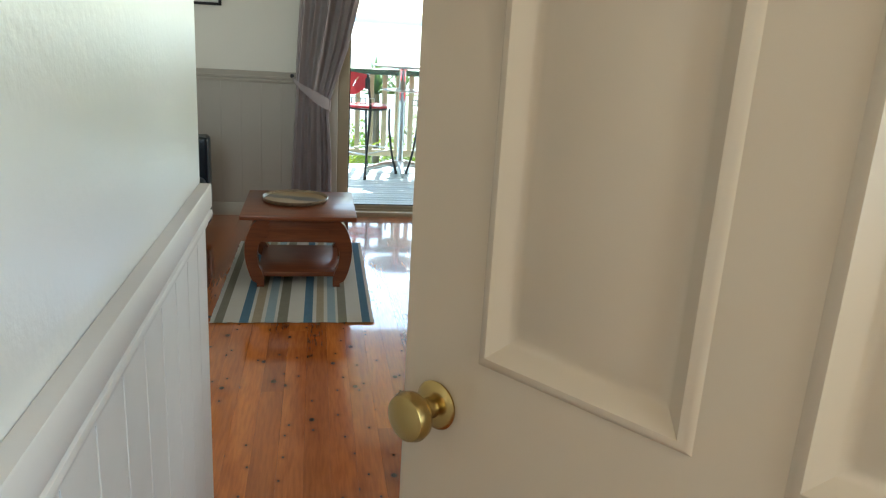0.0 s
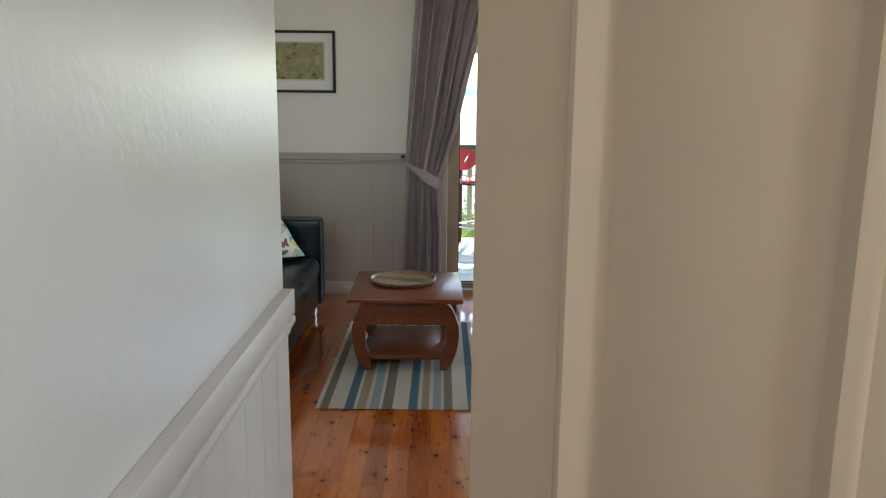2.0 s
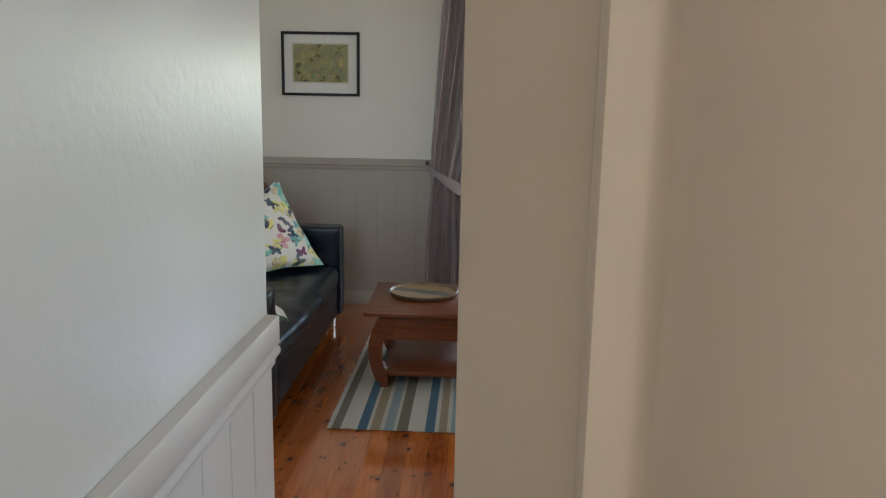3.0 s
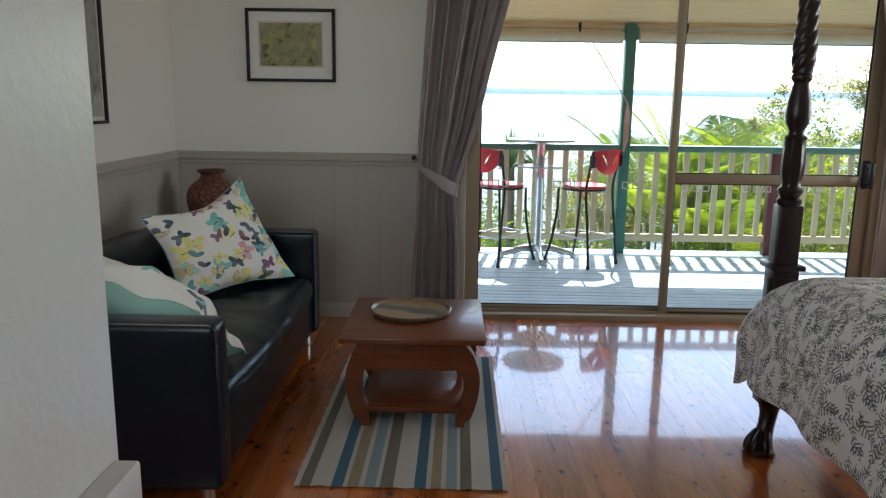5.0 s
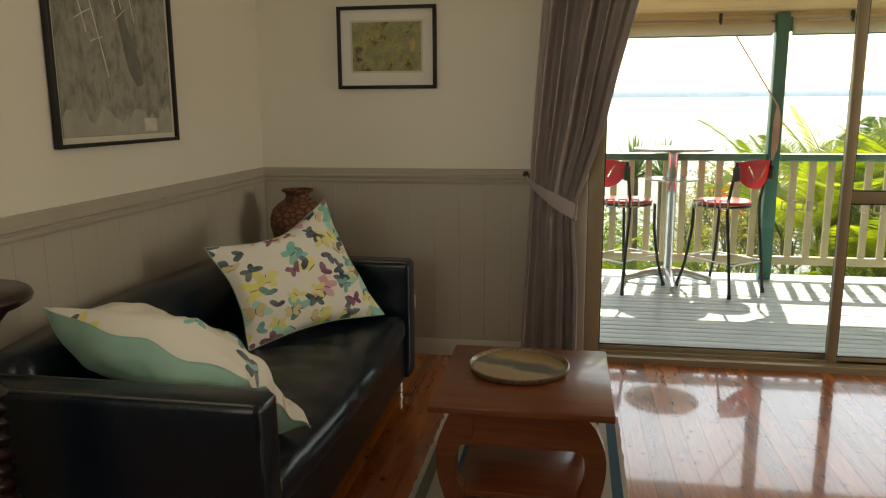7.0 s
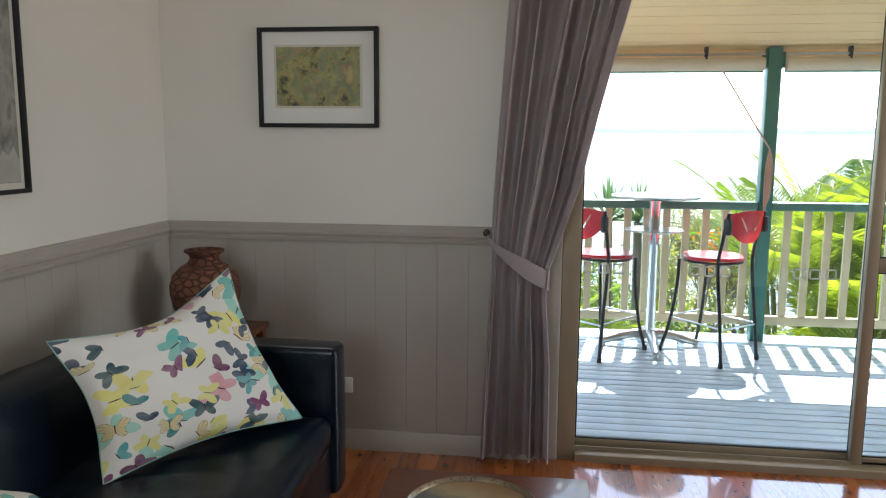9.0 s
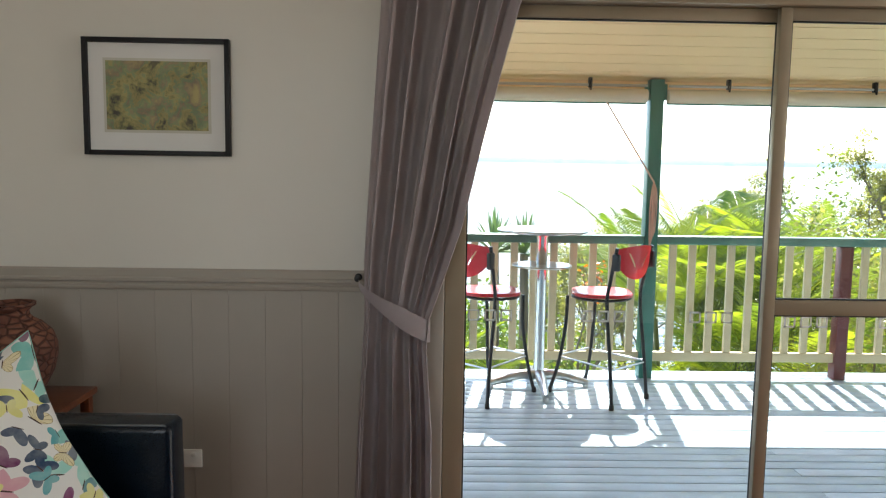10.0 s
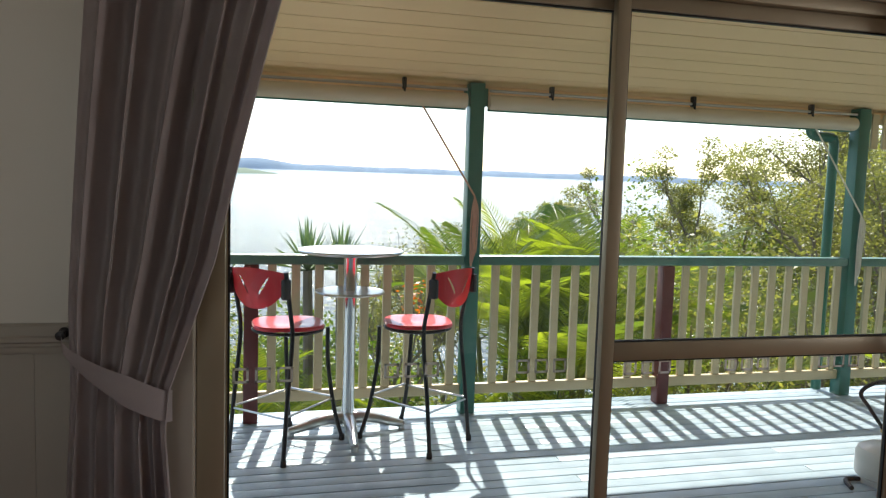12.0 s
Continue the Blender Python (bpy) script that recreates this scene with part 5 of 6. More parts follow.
# rolled blinds with their rods, brackets and cords
for x0, x1 in ((-1.27, 1.555), (1.70, 4.44)):
    bl = thing("roller_blind", pose(0, RAIL_Y - 0.045, 0), "cream canvas outdoor blind rolled up under the eave", "blind", "veranda blinds")
    tz = 1.945
    bm = lathed([(0.001, 0), (0.044, 0.0), (0.047, 0.01), (0.047, x1 - x0 - 0.01), (0.044, x1 - x0), (0.001, x1 - x0)], 24, pose(x0, 0, tz, 0, 90, 0))
    part("canvas_roll", bm, CANVAS, bl)
    part("rod", tubed([(x0, -0.015, 2.012), (x1, -0.015, 2.012)], 0.009, 8), STEEL, bl, "thin metal rod")
    part("bottom_bar", tubed([(x0, 0.02, tz - 0.045), (x1, 0.02, tz - 0.045)], 0.011, 8), GREEN_PAINT, bl, "dark bottom bar")
    for k in range(3):
        x = x0 + (x1 - x0) * (0.15, 0.52, 0.86)[k]
        bm = boxed(x - 0.012, -0.03, 1.995, x + 0.012, 0.01, 2.062, bevel=0.004)
        tube(bm, [(x, -0.03, 2.0), (x, -0.03, 1.975)], 0.008, 8)
        part("bracket", bm, BLACK_METAL, bl, "dark cord pulley bracket")


def cord_set(x_top, x_post, z_tie, z_low, material, label, y):
    c = thing("blind_cord", Matrix(), label, "cord")
    part("line", tubed([(x_top, y, 1.995), (x_post, y - 0.02, z_tie)], 0.006, 6), material, c)
    for k in range(5):
        o = 0.008 * (k - 2)
        part("loop", tubed(curve([(x_post, y - 0.02, z_tie), (x_post + o, y - 0.03 - 0.004 * k, z_tie - 0.08), (x_post + o * 1.4, y - 0.03, (z_tie + z_low) / 2), (x_post + o, y - 0.028, z_low + 0.02 * k), (x_post + o * 0.2, y - 0.026, z_low + 0.04 + 0.02 * k), (x_post - o * 0.6, y - 0.034, (z_tie + z_low) / 2), (x_post, y - 0.02, z_tie - 0.01)], 5), 0.0042, 6), material, c)
    return c


cord_set(1.22, 1.625, 1.36, 0.93, CORD, "pinkish blind cord tied in a hank on the post", RAIL_Y - 0.04)
cord_set(4.05, 4.545, 1.30, 0.80, WHITE_CORD, "white blind cord tied in a hank on the post", RAIL_Y - 0.04)
val = thing("slat_valance", pose(0, RAIL_Y, 0), "cream timber slat valance under the eave", "valance")
slat_mesh = to_mesh("slat", boxed(-0.03, -0.01, 1.78, 0.03, 0.01, 2.03, bevel=0.003, seg=1), CREAM_PAINT)
for i in range(30):
    piece("slat", slat_mesh, val, pose(4.66 + 0.1 * i, 0, 0))
part("batten", boxed(4.58, 0.011, 1.96, 7.7, 0.03, 2.0, bevel=0.003), CREAM_PAINT, val)
pipe = thing("downpipe", Matrix(), "dark green rain pipe elbow beside the post", "pipe")
part("pipe", tubed(curve([(4.25, 8.62, 2.02), (4.25, 8.60, 1.90), (4.30, 8.60, 1.865), (4.42, 8.60, 1.86), (4.455, 8.60, 1.82), (4.46, 8.60, 1.5), (4.46, 8.60, -1.5), (4.46, 8.60, -2.8)], 5), 0.035, 12), GREEN_PAINT, pipe)

# ---- bar table and stools ----
bar = thing("bar_table", pose(0.83, 8.16, DECK_Z), "round bar table with chrome stem and lower shelf", "table")
part("tabletop", lathed([(0.001, 1.055), (0.285, 1.055), (0.297, 1.060), (0.30, 1.068), (0.297, 1.075), (0.001, 1.077)], 56), STEEL, bar, "brushed aluminium round top")
part("shelf", lathed([(0.001, 0.825), (0.192, 0.825), (0.2, 0.832), (0.197, 0.839), (0.001, 0.841)], 48), STEEL, bar, "brushed aluminium lower shelf")
part("stem", lathed([(0.001, 0.05), (0.042, 0.05), (0.037, 0.075), (0.037, 1.02), (0.05, 1.04), (0.06, 1.055), (0.001, 1.055)], 28), CHROME, bar, "chrome stem")
for a in (-93, 0, 90, 180):
    d = Vector((math.cos(radians(a + 3)), math.sin(radians(a + 3)), 0))
    bm = tubed(curve([d * 0.02 + Vector((0, 0, 0.09)), d * 0.12 + Vector((0, 0, 0.085)), d * 0.24 + Vector((0, 0, 0.055)), d * 0.335 + Vector((0, 0, 0.03))], 6), [0.04 - 0.001 * i for i in range(19)], 12)
    lathe(bm, [(0.001, 0), (0.02, 0), (0.018, 0.03), (0.001, 0.03)], 14, Matrix.Translation(d * 0.325))
    part("foot", bm, STEEL, bar)


def bar_stool():
    """Local +y is the way the sitter looks; the seat's middle is over the origin."""
    st = thing("bar_stool", Matrix(), "red bar stool with black metal legs and curved backrest", "stool", "stools at the bar table")
    outline = []
    for i in range(40):
        a = 2 * math.pi * i / 40
        r = 0.205 + 0.012 * math.cos(4 * a)
        outline.append((r * math.cos(a), r * math.sin(a) * 0.98))
    bm = bmesh.new()
    rings = []
    for sc, z in ((0.90, 0.668), (0.99, 0.674), (1.0, 0.684), (0.97, 0.694), (0.80, 0.698), (0.45, 0.690), (0.05, 0.686)):
        rings.append([bm.verts.new((x * sc, y * sc, z)) for x, y in outline])
    for a, b in zip(rings, rings[1:]):
        for i in range(40):
            bm.faces.new((a[i], a[(i + 1) % 40], b[(i + 1) % 40], b[i]))
    bm.faces.new(rings[0][::-1]), bm.faces.new(rings[-1])
    part("seat", bm, RED_PLASTIC, st, "glossy red seat")
    ring = [(0.188 * math.cos(2 * math.pi * i / 32), 0.184 * math.sin(2 * math.pi * i / 32), 0.658) for i in range(33)]
    part("seat_frame", tubed(ring, 0.009, 8), BLACK_METAL, st)
    for s in (-1, 1):
        part("back_leg", tubed(curve([(s * 0.188, -0.245, 0.012), (s * 0.182, -0.215, 0.30), (s * 0.178, -0.175, 0.64), (s * 0.178, -0.195, 0.80), (s * 0.186, -0.24, 1.0)], 8), 0.0115, 10), BLACK_METAL, st)
        part("front_leg", tubed(curve([(s * 0.19, 0.25, 0.012), (s * 0.168, 0.20, 0.20), (s * 0.15, 0.165, 0.45), (s * 0.15, 0.155, 0.658)], 8), 0.0115, 10), BLACK_METAL, st)
        for y, z in ((-0.245, 0.0), (0.25, 0.0)):
            part("foot_cap", lathed([(0.001, 0), (0.016, 0), (0.015, 0.03), (0.012, 0.034), (0.001, 0.034)], 12, pose(s * 0.19, y, z)), RUBBER, st, "black rubber foot")
        part("stretcher", tubed([(s * 0.183, -0.22, 0.25), (s * 0.163, 0.19, 0.25)], 0.006, 8), STEEL, st)
    part("stretcher", tubed([(-0.163, 0.195, 0.26), (0.163, 0.195, 0.26)], 0.006, 8), STEEL, st)
    part("stretcher", tubed([(-0.183, -0.222, 0.24), (0.183, -0.222, 0.24)], 0.006, 8), STEEL, st)
    # backrest: a bowed shield with two leaf-shaped slots
    bm, n, rows_ = bmesh.new(), 80, 44
    grid = {}
    for i in range(n + 1):
        u = -1 + 2 * i / n
        top_z, low_z = 1.012 - 0.02 * u * u, 0.80 + 0.115 * abs(u) ** 2.4
        for j in range(rows_ + 1):
            z = low_z + (top_z - low_z) * j / rows_
            grid[(i, j)] = bm.verts.new((0.188 * u, -0.225 - 0.05 * (1 - u * u) - 0.10 * (z - 0.9), z))
    for i in range(n):
        for j in range(rows_):
            u, w = -1 + 2 * (i + 0.5) / n, (j + 0.5) / rows_
            slot = any(abs(w - (0.36 + 0.42 * t)) < 0.048 * (1 - (2 * t - 1) ** 2) ** 0.5 for t in [(abs(u) - 0.18) / 0.34] if 0 < t < 1)
            if not slot:
                bm.faces.new((grid[(i, j)], grid[(i + 1, j)], grid[(i + 1, j + 1)], grid[(i, j + 1)]))
    bmesh.ops.solidify(bm, geom=bm.faces[:], thickness=0.010)
    part("backrest", bm, RED_PLASTIC, st, "glossy red curved backrest with two slots")
    for s in (-1, 1):
        part("clip", boxed(s * 0.186 - 0.016, -0.262, 0.86, s * 0.186 + 0.016, -0.212, 0.965, bevel=0.01), BLACK_METAL, st)
    return st


stool = bar_stool()
stool.matrix_basis = pose(0.475, 7.995, DECK_Z, 0, 0, -43.2)
copy_thing(stool, pose(1.195, 7.985, DECK_Z, 0, 0, 40.3))

# ---- gas bottle with hose ----
gas = thing("gas_bottle", pose(3.44, 6.95, DECK_Z), "white enamelled gas bottle standing on the deck", "gas bottle")
part("tank", lathed([(0.001, 0.02), (0.10, 0.02), (0.13, 0.04), (0.135, 0.06), (0.135, 0.155), (0.125, 0.18), (0.09, 0.20), (0.03, 0.21), (0.001, 0.21)], 36), GAS_WHITE, gas)
part("foot_ring", lathed([(0.10, 0.0), (0.112, 0.0), (0.112, 0.045), (0.10, 0.045)], 30), GAS_WHITE, gas)
part("valve", lathed([(0.001, 0.209), (0.02, 0.209), (0.02, 0.26), (0.03, 0.265), (0.03, 0.285), (0.001, 0.285)], 16), BRASS, gas, "brass valve")
part("hose", tubed(curve([(0, 0, 0.26), (-0.12, 0.0, 0.40), (-0.20, -0.02, 0.49), (-0.12, -0.03, 0.54), (0.02, -0.03, 0.54), (0.2, -0.03, 0.50)], 8), 0.010, 8), RUBBER, gas, "black rubber hose")
hose = part("hose", tubed(curve([(3.2, 6.9, DECK_Z + 0.012), (3.26, 7.0, DECK_Z + 0.012), (3.36, 6.98, DECK_Z + 0.014), (3.4, 6.88, DECK_Z + 0.03), (3.44, 6.7, DECK_Z + 0.012), (3.7, 6.6, DECK_Z + 0.012)], 8), 0.012, 8), RUBBER)
tagged(hose, "black rubber hose lying on the deck boards", "hose")

# ---- ground, water, far shore ----


def water_z(y):
    return -13.5 + (y - 55) * 0.01817


def ground_z(x, y):
    z = lerp_table([(-60, -2.2), (8.7, -2.6), (12, -3.3), (20, -5.6), (35, -10), (58, -14.5)], y) if y < 58 else water_z(y) - 1.2
    return z + (0.35 * noise.noise(Vector((x * 0.12, y * 0.12, 0))) if 9 < y < 50 else 0)


def sheet(xs, ys, height):
    bm = bmesh.new()
    grid = [[bm.verts.new((x, y, height(x, y))) for x in xs] for y in ys]
    for a, b in zip(grid, grid[1:]):
        for i in range(len(xs) - 1):
            bm.faces.new((a[i], a[i + 1], b[i + 1], b[i]))
    return bm


span = [-4500, -2000, -800, -300, -120, -60] + list(range(-40, 61, 4)) + [90, 160, 300, 800, 2000, 4500]
tagged(part("ground", sheet(span, [-60, -30, -5, 4, 8.7] + list(np.arange(10, 60, 2.5)) + [80, 200, 600, 1500, 4600], ground_z), EARTH), "sloping hillside of earth and undergrowth", "ground", kind="structure")
tagged(part("water", sheet([-4500, -1500, -500, -100, 0, 100, 500, 1500, 4500], [45, 80, 150, 300, 700, 1500, 3000, 4600], lambda x, y: water_z(y)), WATER), "wide bright bay with small glittering waves", "water", kind="structure")


def far_ridge(name, y, x0, x1, height, material, label, step=18.0):
    bm, n = bmesh.new(), int((x1 - x0) / step)
    rows_ = []
    for k, (dy, f) in enumerate(((0, 0.0), (30, 0.55), (90, 1.0), (260, 0.9), (420, 0.0))):
        line = []
        for i in range(n + 1):
            x = x0 + step * i
            h = height(x) + 3.0 * noise.noise(Vector((x * 0.02, k * 3, 0))) + 2.0 * noise.noise(Vector((x * 0.11, k, 4)))
            line.append(bm.verts.new((x, y + dy, water_z(y) - 1 + max(0.2, h * f))))
        rows_.append(line)
    for a, b in zip(rows_, rows_[1:]):
        for i in range(n):
            bm.faces.new((a[i], a[i + 1], b[i + 1], b[i]))
    return tagged(part(name, bm, material), label, "shore", kind="structure")


far_ridge("backdrop_shore", 3000, -2600, 4300, lambda x: 26 + 9 * noise.noise(Vector((x * 0.003, 0, 1))) + 20 * math.exp(-((x - 20) / 110) ** 2), FAR_LAND, "low wooded far shore, distance haze put into its blue colour")
far_ridge("backdrop_island", 1300, -420, 48, lambda x: 11 * max(0.05, min(1.0, (48 - x) / 60)) ** 0.5, MANGROVE, "low mangrove island in the bay", 6.0)

# ---- plants ----


def frond_mesh(length, bend, leaflets, width, seed):
    """A palm frond along +x: an arching midrib with two ranks of drooping leaflets."""
    rnd = random.Random(seed)
    bm = bmesh.new()
    rib = [Vector((length * math.sin(bend * t) / bend, 0, length * (1 - math.cos(bend * t)) / bend * -1)) for t in (k / 20 for k in range(21))]
    tube(bm, rib, [0.014 * (1 - 0.85 * k / 20) for k in range(21)], 5)
    for i in range(leaflets):
        t = 0.14 + 0.86 * i / (leaflets - 1)
        k = min(19, int(t * 20))
        p = rib[k].lerp(rib[k + 1], t * 20 - k)
        along = (rib[k + 1] - rib[k]).normalized()
        size = 0.36 * length ** 0.5 * (math.sin(math.pi * min(1, 0.18 + 0.80 * t)) ** 0.7) * rnd.uniform(0.9, 1.08)
        for s in (-1, 1):
            out = (along * rnd.uniform(0.62, 0.70) + Vector((0, s, 0)) * rnd.uniform(0.86, 0.94) + Vector((0, 0, 0.22))).normalized()
            side = out.cross(Vector((0, 0, 1))).normalized() * width
            mid = p + out * size * 0.5 + Vector((0, 0, -0.02))
            tip = p + out * size + Vector((0, 0, -0.16 * size - rnd.uniform(0, 0.05)))
            a, b, c, d, e = (bm.verts.new(q) for q in (p, mid + side, mid - side, tip, mid + Vector((0, 0, 0.25 * width))))
            bm.faces.new((a, b, e)), bm.faces.new((a, e, c)), bm.faces.new((b, d, e)), bm.faces.new((e, d, c))
    return to_mesh("frond", bm, PALM_LEAF, smooth=False)


fronds = [frond_mesh(1.9, 0.8, 38, 0.0095, 1), frond_mesh(2.1, 1.15, 42, 0.0095, 2), frond_mesh(1.6, 0.6, 34, 0.009, 3), frond_mesh(2.0, 0.95, 40, 0.0095, 4)]


def palm(x, y, crown, count, scale, seed, lean=0.25):
    rnd = random.Random(seed)
    g = ground_z(x, y) - 0.1
    p = thing("palm", pose(x, y, g), "golden cane palm with arching feathery fronds", "palm", "palms below the veranda")
    stems = 3
    for k in range(stems):
        a = 2 * math.pi * k / stems + rnd.uniform(0, 1)
        top = Vector((0.35 * math.cos(a), 0.35 * math.sin(a), crown - g - rnd.uniform(0, 0.5)))
        part("trunk", tubed(curve([(0.1 * math.cos(a), 0.1 * math.sin(a), 0), (top.x * 0.6, top.y * 0.6, top.z * 0.5), top], 6), [0.045 - 0.0012 * i for i in range(13)], 8), PALM_BARK, p)
        for i in range(count * 9 // (10 * stems)):
            up = rnd.uniform(42, 88)
            sc = scale * rnd.uniform(0.8, 1.12)
            ob = piece("frond", fronds[rnd.randrange(4)], p, Matrix.Translation(top) @ pose(0, 0, 0, rnd.uniform(-25, 25), -up, rnd.uniform(0, 360)) @ Matrix.Diagonal((sc, sc, sc, 1)))
    return p


for n, (x, y, c, k, s) in enumerate(((2.9, 11.3, -0.1, 24, 0.85), (3.2, 10.5, -0.1, 24, 0.85), (3.9, 11.2, -0.05, 27, 0.9), (1.75, 10.6, -1.15, 24, 0.7), (3.25, 12.2, 0.05, 24, 0.95), (4.9, 11.4, -0.7, 18, 1.0), (0.5, 10.2, -1.25, 18, 0.8), (-0.4, 10.4, -1.15, 18, 0.85), (5.9, 11.6, -0.9, 15, 0.9), (3.3, 10.0, -0.9, 18, 0.85))):
    palm(x, y, c, k, s, 40 + n)


def yucca(x, y, top, seed):
    rnd = random.Random(seed)
    g = ground_z(x, y) - 0.1
    p = thing("yucca", pose(x, y, g), "spiky grey-green yucca above the rail", "yucca", "yuccas")
    h = top - g - 0.55
    part("trunk", tubed([(0, 0, 0), (0.04, 0.02, h * 0.5), (0, 0, h)], [0.07, 0.06, 0.05], 8), BARK, p)
    bm = bmesh.new()
    for i in range(46):
        a, up, ln = rnd.uniform(0, 6.28), rnd.uniform(0.1, 1.45), rnd.uniform(0.42, 0.62)
        d = Vector((math.cos(a) * math.cos(up), math.sin(a) * math.cos(up), math.sin(up)))
        s = d.cross(Vector((0, 0, 1))).normalized() * 0.020
        b0, m0, t0 = Vector((0, 0, h)), Vector((0, 0, h)) + d * ln * 0.5, Vector((0, 0, h)) + d * ln - Vector((0, 0, 0.05 * math.cos(up)))
        q = [bm.verts.new(v) for v in (b0 - s * 0.6, b0 + s * 0.6, m0 + s, t0, m0 - s)]
        bm.faces.new(q)
    part("leaf_rosette", bm, YUCCA_LEAF, p)


for n, (x, y, z) in enumerate(((0.86, 11.9, 1.02), (1.22, 12.0, 1.0), (-0.12, 10.9, 0.98), (-0.45, 10.6, 0.75))):
    yucca(x, y, z, n)


def leaf_cloud(bm, centre, radius, count, size, rnd, droop=0.3):
    for _ in range(count):
        while True:
            q = Vector((rnd.uniform(-1, 1), rnd.uniform(-1, 1), rnd.uniform(-1, 1)))
            if q.length < 1:
                break
        p = Vector(centre) + Vector((q.x * radius[0], q.y * radius[1], q.z * radius[2]))
        d = Vector((rnd.gauss(0, 1), rnd.gauss(0, 1), rnd.gauss(-droop, 0.6))).normalized()
        s = d.cross(Vector((rnd.gauss(0, 1), rnd.gauss(0, 1), rnd.gauss(0, 1)))).normalized()
        ln = size * rnd.uniform(0.7, 1.4)
        w = ln * 0.26
        bm.faces.new([bm.verts.new(v) for v in (p, p + d * ln * 0.5 + s * w, p + d * ln, p + d * ln * 0.5 - s * w)])


def gum_tree(x, y, top, spread, seed, leaves, size, label):
    """A slender eucalypt: leaning trunk, forking limbs, open clumps of small leaves at the limb ends."""
    rnd = random.Random(seed)
    g = ground_z(x, y) - 0.2
    t = thing("gum_tree", pose(x, y, g), label, "tree", "gum trees on the slope")
    h = top - g
    wood, crown = bmesh.new(), bmesh.new()
    tips = []

    def limb(p, d, length, r, level):
        q = p + d * length * 0.5 + Vector((rnd.uniform(-1, 1), rnd.uniform(-1, 1), 0)) * length * 0.07
        e = p + d * length
        pts = curve([p, q, e], 4)
        tube(wood, pts, [r * (1 - 0.4 * i / (len(pts) - 1)) for i in range(len(pts))], 6)
        if level == 0:
            tips.append(e), tips.append(q)
            return
        for _ in range(3):
            dd = (d * 0.75 + Vector((rnd.gauss(0, 0.55), rnd.gauss(0, 0.55), rnd.uniform(0.05, 0.5)))).normalized()
            limb(p.lerp(e, rnd.uniform(0.55, 1.0)), dd, length * rnd.uniform(0.5, 0.72), r * 0.55, level - 1)

    for k in range(2):
        limb(Vector((0.15 * k, 0, 0)), Vector((rnd.uniform(-0.15, 0.15) * spread, rnd.uniform(-0.12, 0.12), 1)).normalized(), h * 0.46, 0.012 * h, 3)
    high = max(v.z for v in tips)
    k = (h * 0.96) / high
    for v in wood.verts:
        v.co.z *= k
        v.co.x *= spread
        v.co.y *= spread
    for p in tips:
        r = rnd.uniform(0.22, 0.50) * spread
        leaf_cloud(crown, (p.x * spread, p.y * spread, p.z * k), (r, r, r * 0.75), max(8, int(5.5 * leaves) // len(tips)), size * 0.40, rnd)
    part("trunk", wood, BARK, t)
    part("crown", crown, GUM_LEAF, t, smooth=False)
    return t


GUM = "slender grey-green gum tree with an open leafy crown"
for n, (x, y, top, sp, lv, sz) in enumerate(((11.5, 21.5, 2.9, 0.85, 5200, 0.17), (13.8, 20.5, 1.9, 1.1, 6000, 0.17), (9.4, 18.5, 0.4, 1.0, 5200, 0.16), (12.5, 17.5, 2.2, 1.1, 6500, 0.15), (11.0, 14.5, 2.9, 0.9, 6000, 0.13),
                                             (9.0, 12.6, 3.4, 0.8, 5500, 0.11), (13.5, 14.5, 3.6, 1.1, 6000, 0.13), (7.8, 22.5, 0.9, 0.8, 4200, 0.16), (9.6, 25.5, 1.25, 0.7, 4200, 0.17), (16.5, 18.5, 3.8, 1.2, 5500, 0.17), (5.4, 24.0, 0.35, 0.9, 3600, 0.16), (4.0, 21.0, -0.3, 0.8, 3000, 0.15), (2.65, 16.0, 0.85, 0.55, 700, 0.12), (6.9, 19.5, 0.75, 0.8, 3200, 0.14))):
    gum_tree(x, y, top, sp, 100 + n, lv, sz, GUM)


def shrub(x, y, top, r, seed, leaves=1500, size=0.09, material=None, label="dense green shrub on the slope"):
    rnd = random.Random(seed)
    g = ground_z(x, y) - 0.1
    t = thing("shrub", pose(x, y, g), label, "shrub", "shrubs on the slope")
    bm, h = bmesh.new(), top - g
    wood = bmesh.new()
    for k in range(7):
        a = rnd.uniform(0, 6.28)
        e = Vector((math.cos(a) * r * 0.6, math.sin(a) * r * 0.6, h * rnd.uniform(0.55, 0.95)))
        tube(wood, curve([(0, 0, 0), (e.x * 0.3, e.y * 0.3, e.z * 0.5), e], 4), [0.03 - 0.0028 * i for i in range(9)], 5)
        leaf_cloud(bm, e, (r * 0.55, r * 0.55, h * 0.28), leaves // 4, size * 0.66, rnd, 0.1)
    leaf_cloud(bm, (0, 0, h * 0.45), (r, r, h * 0.42), leaves // 2, size * 0.66, rnd, 0.1)
    part("stem", wood, BARK, t)
    part("foliage", bm, material or SHRUB_LEAF, t, smooth=False)


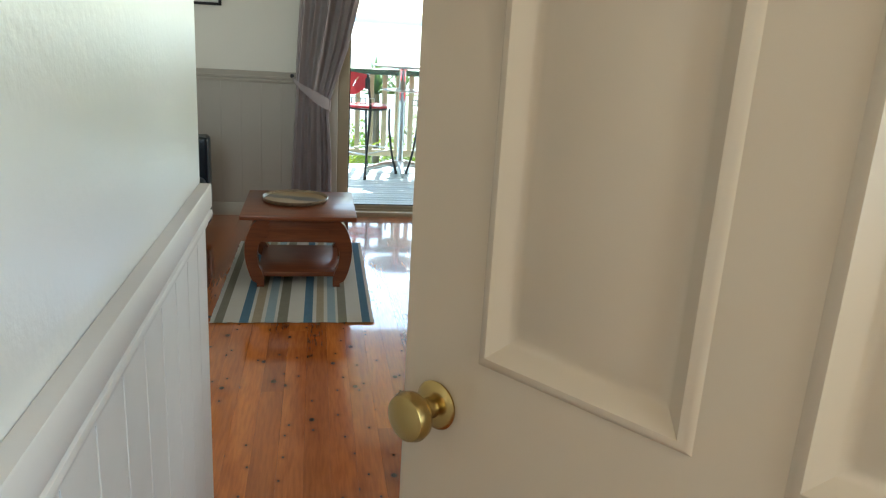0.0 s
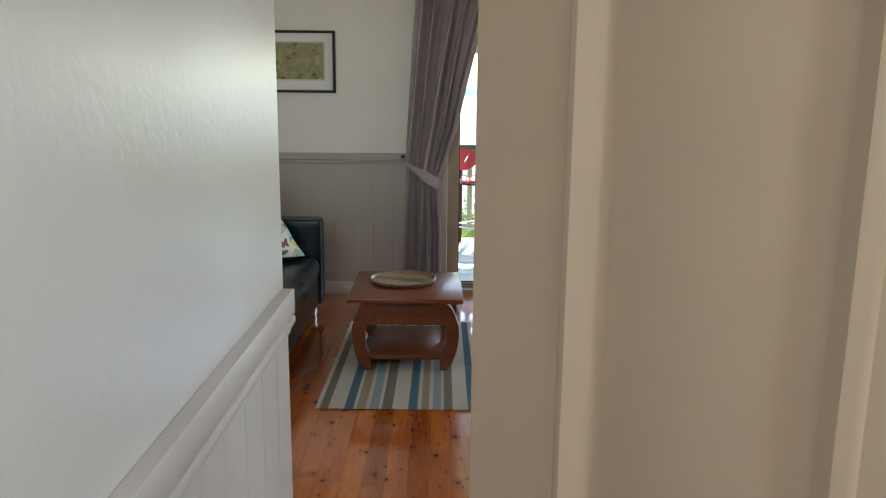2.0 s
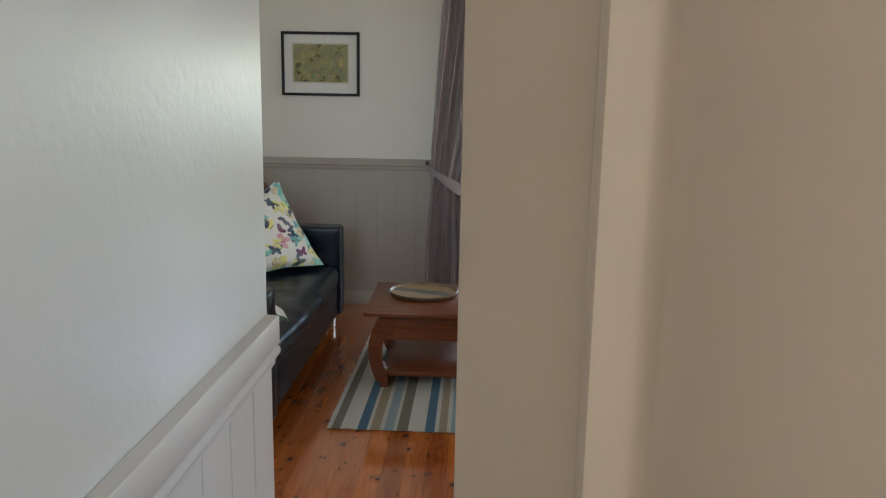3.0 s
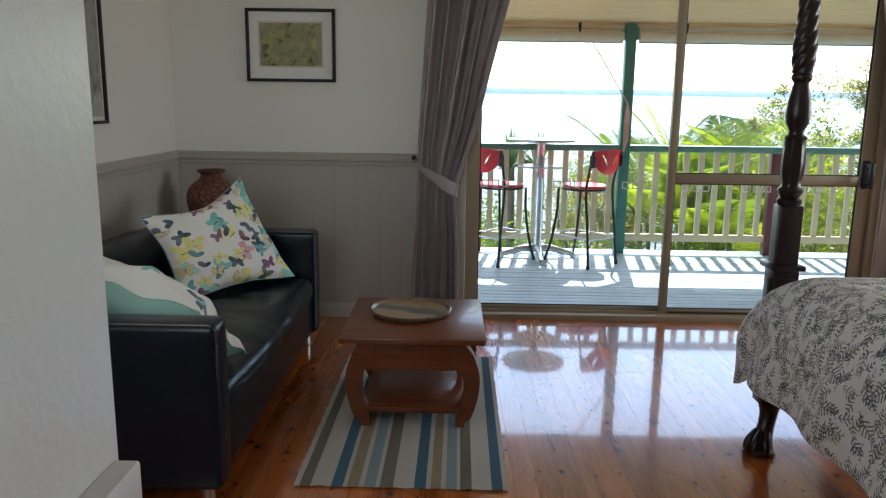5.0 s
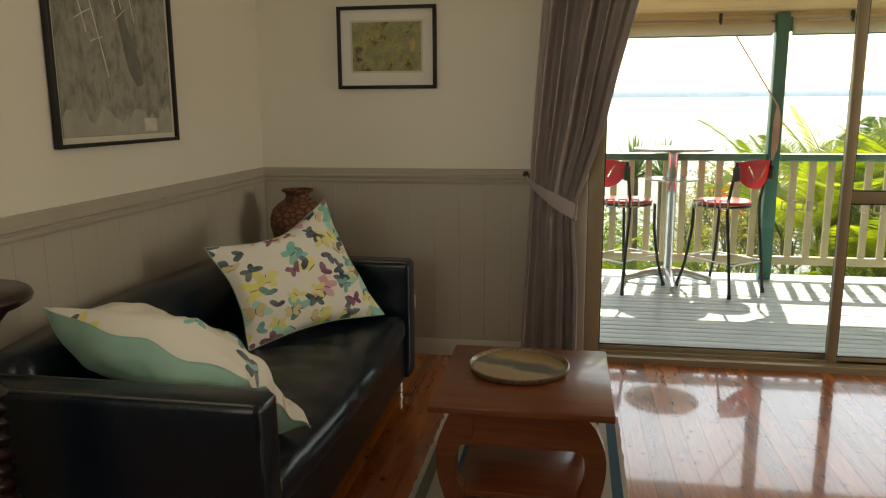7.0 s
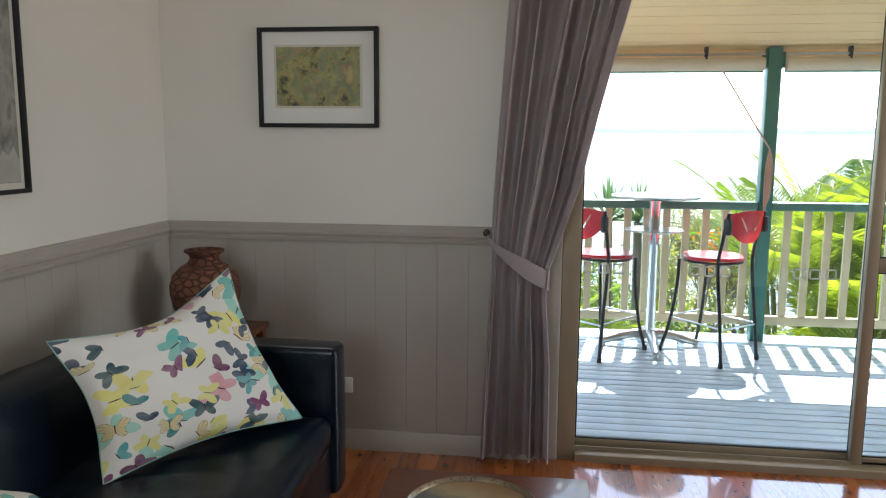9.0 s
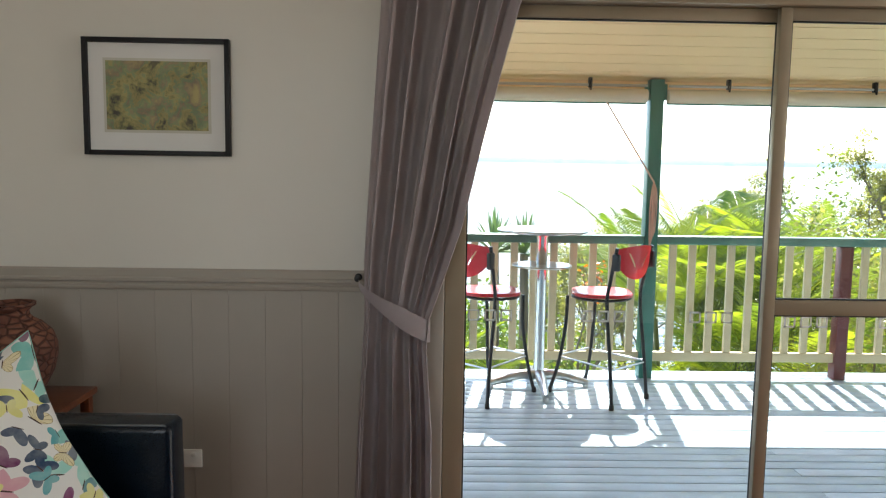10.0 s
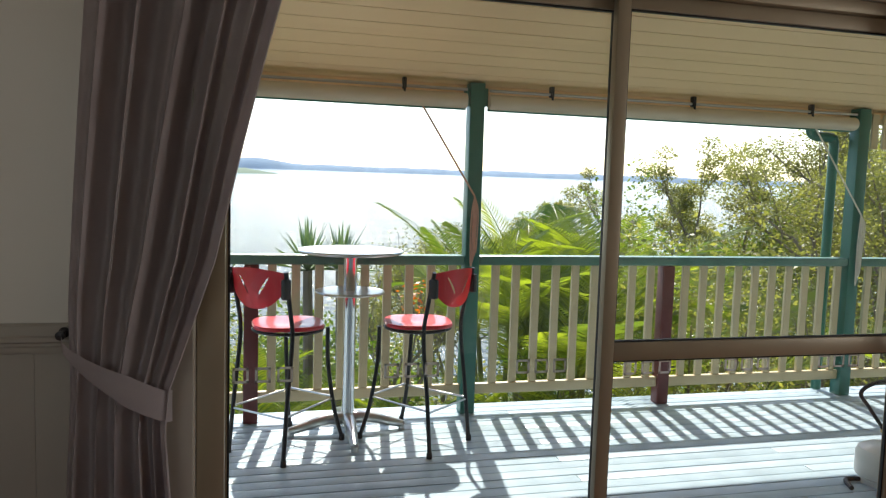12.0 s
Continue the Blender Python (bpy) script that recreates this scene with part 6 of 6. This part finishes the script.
rnd = random.Random(5)
for n in range(46):
    y = rnd.uniform(10.2, 26)
    b = rnd.uniform(-6, 52)
    if 6 < b < 33 and y < 15:
        y += 5
    x = 0.3 + (y - 3.9) * math.tan(radians(b))
    lift = -0.09 if b < 14 else (-0.03 if b < 27 else 0.03)
    shrub(x, y, 1.43 + (lift - rnd.uniform(0.06, 0.2)) * (y - 3.9) - (0.3 if b < 14 else 0), rnd.uniform(0.8, 1.6), 300 + n, 1900 if y < 15 else 1400, 0.085 if y < 15 else 0.13, GUM_LEAF if n % 3 == 0 else None)
bm = bmesh.new()
leaf_cloud(bm, (0, 0, 0), (0.16, 0.12, 0.22), 60, 0.05, rnd)
f = tagged_at(part("flower_spray", bm, FLOWER), pose(1.62, 10.0, 0.42), "bright orange flower spray among the palms", "flowers")

# ---- floor and deck, board by board ----
floor = structure("floor", boxed(XW - 0.1, -2.6, -0.06, XE + 0.1, YN + 0.012, -0.021), UNDER, "polished reddish cypress board floor with dark knots", "floor")
rnd = random.Random(11)
width = 0.084
floor_meshes = {}
x, i = XW, 0
while x < XE:
    if x < PE + 0.1 and x + width > PW - 0.1:
        y = -2.5
    else:
        y = YS
    while y < YN:
        ln = min(rnd.choice((1.5, 2.1, 2.7, 3.3)), YN + 0.008 - y)
        if YN - (y + ln) < 0.4:
            ln = YN + 0.008 - y
        key = round(ln, 3)
        if key not in floor_meshes:
            floor_meshes[key] = to_mesh("floor_board", boxed(-width / 2 + 0.0001, 0.0001, -0.02, width / 2 - 0.0001, ln - 0.0001, 0, bevel=0.0003, seg=1), FLOOR_WOOD)
        piece("floor_board", floor_meshes[key], floor, pose(x + width / 2, y, rnd.uniform(-0.0001, 0.0001)))
        y += ln
    x += width

deck = structure("veranda_deck", boxed(-3.0, 6.17, DECK_Z - 0.12, 8.0, 8.55, DECK_Z - 0.03), UNDER, "blue-grey painted timber deck boards", "deck")
deck_meshes = {}
y, k = 6.155, 0
while y < 8.6:
    cut = (1.9, 4.6, 3.2)[k % 3]
    for x0, x1 in ((-3.0, cut), (cut, 8.0)):
        key = round(x1 - x0, 3)
        if key not in deck_meshes:
            deck_meshes[key] = to_mesh("deck_board", boxed(0.001, -0.0425, -0.028, x1 - x0 - 0.001, 0.0425, 0, bevel=0.003, seg=2), DECK_PAINT)
        piece("deck_board", deck_meshes[key], deck, pose(x0, y + 0.0425, DECK_Z + rnd.uniform(-0.001, 0.001)))
    y += 0.091
    k += 1
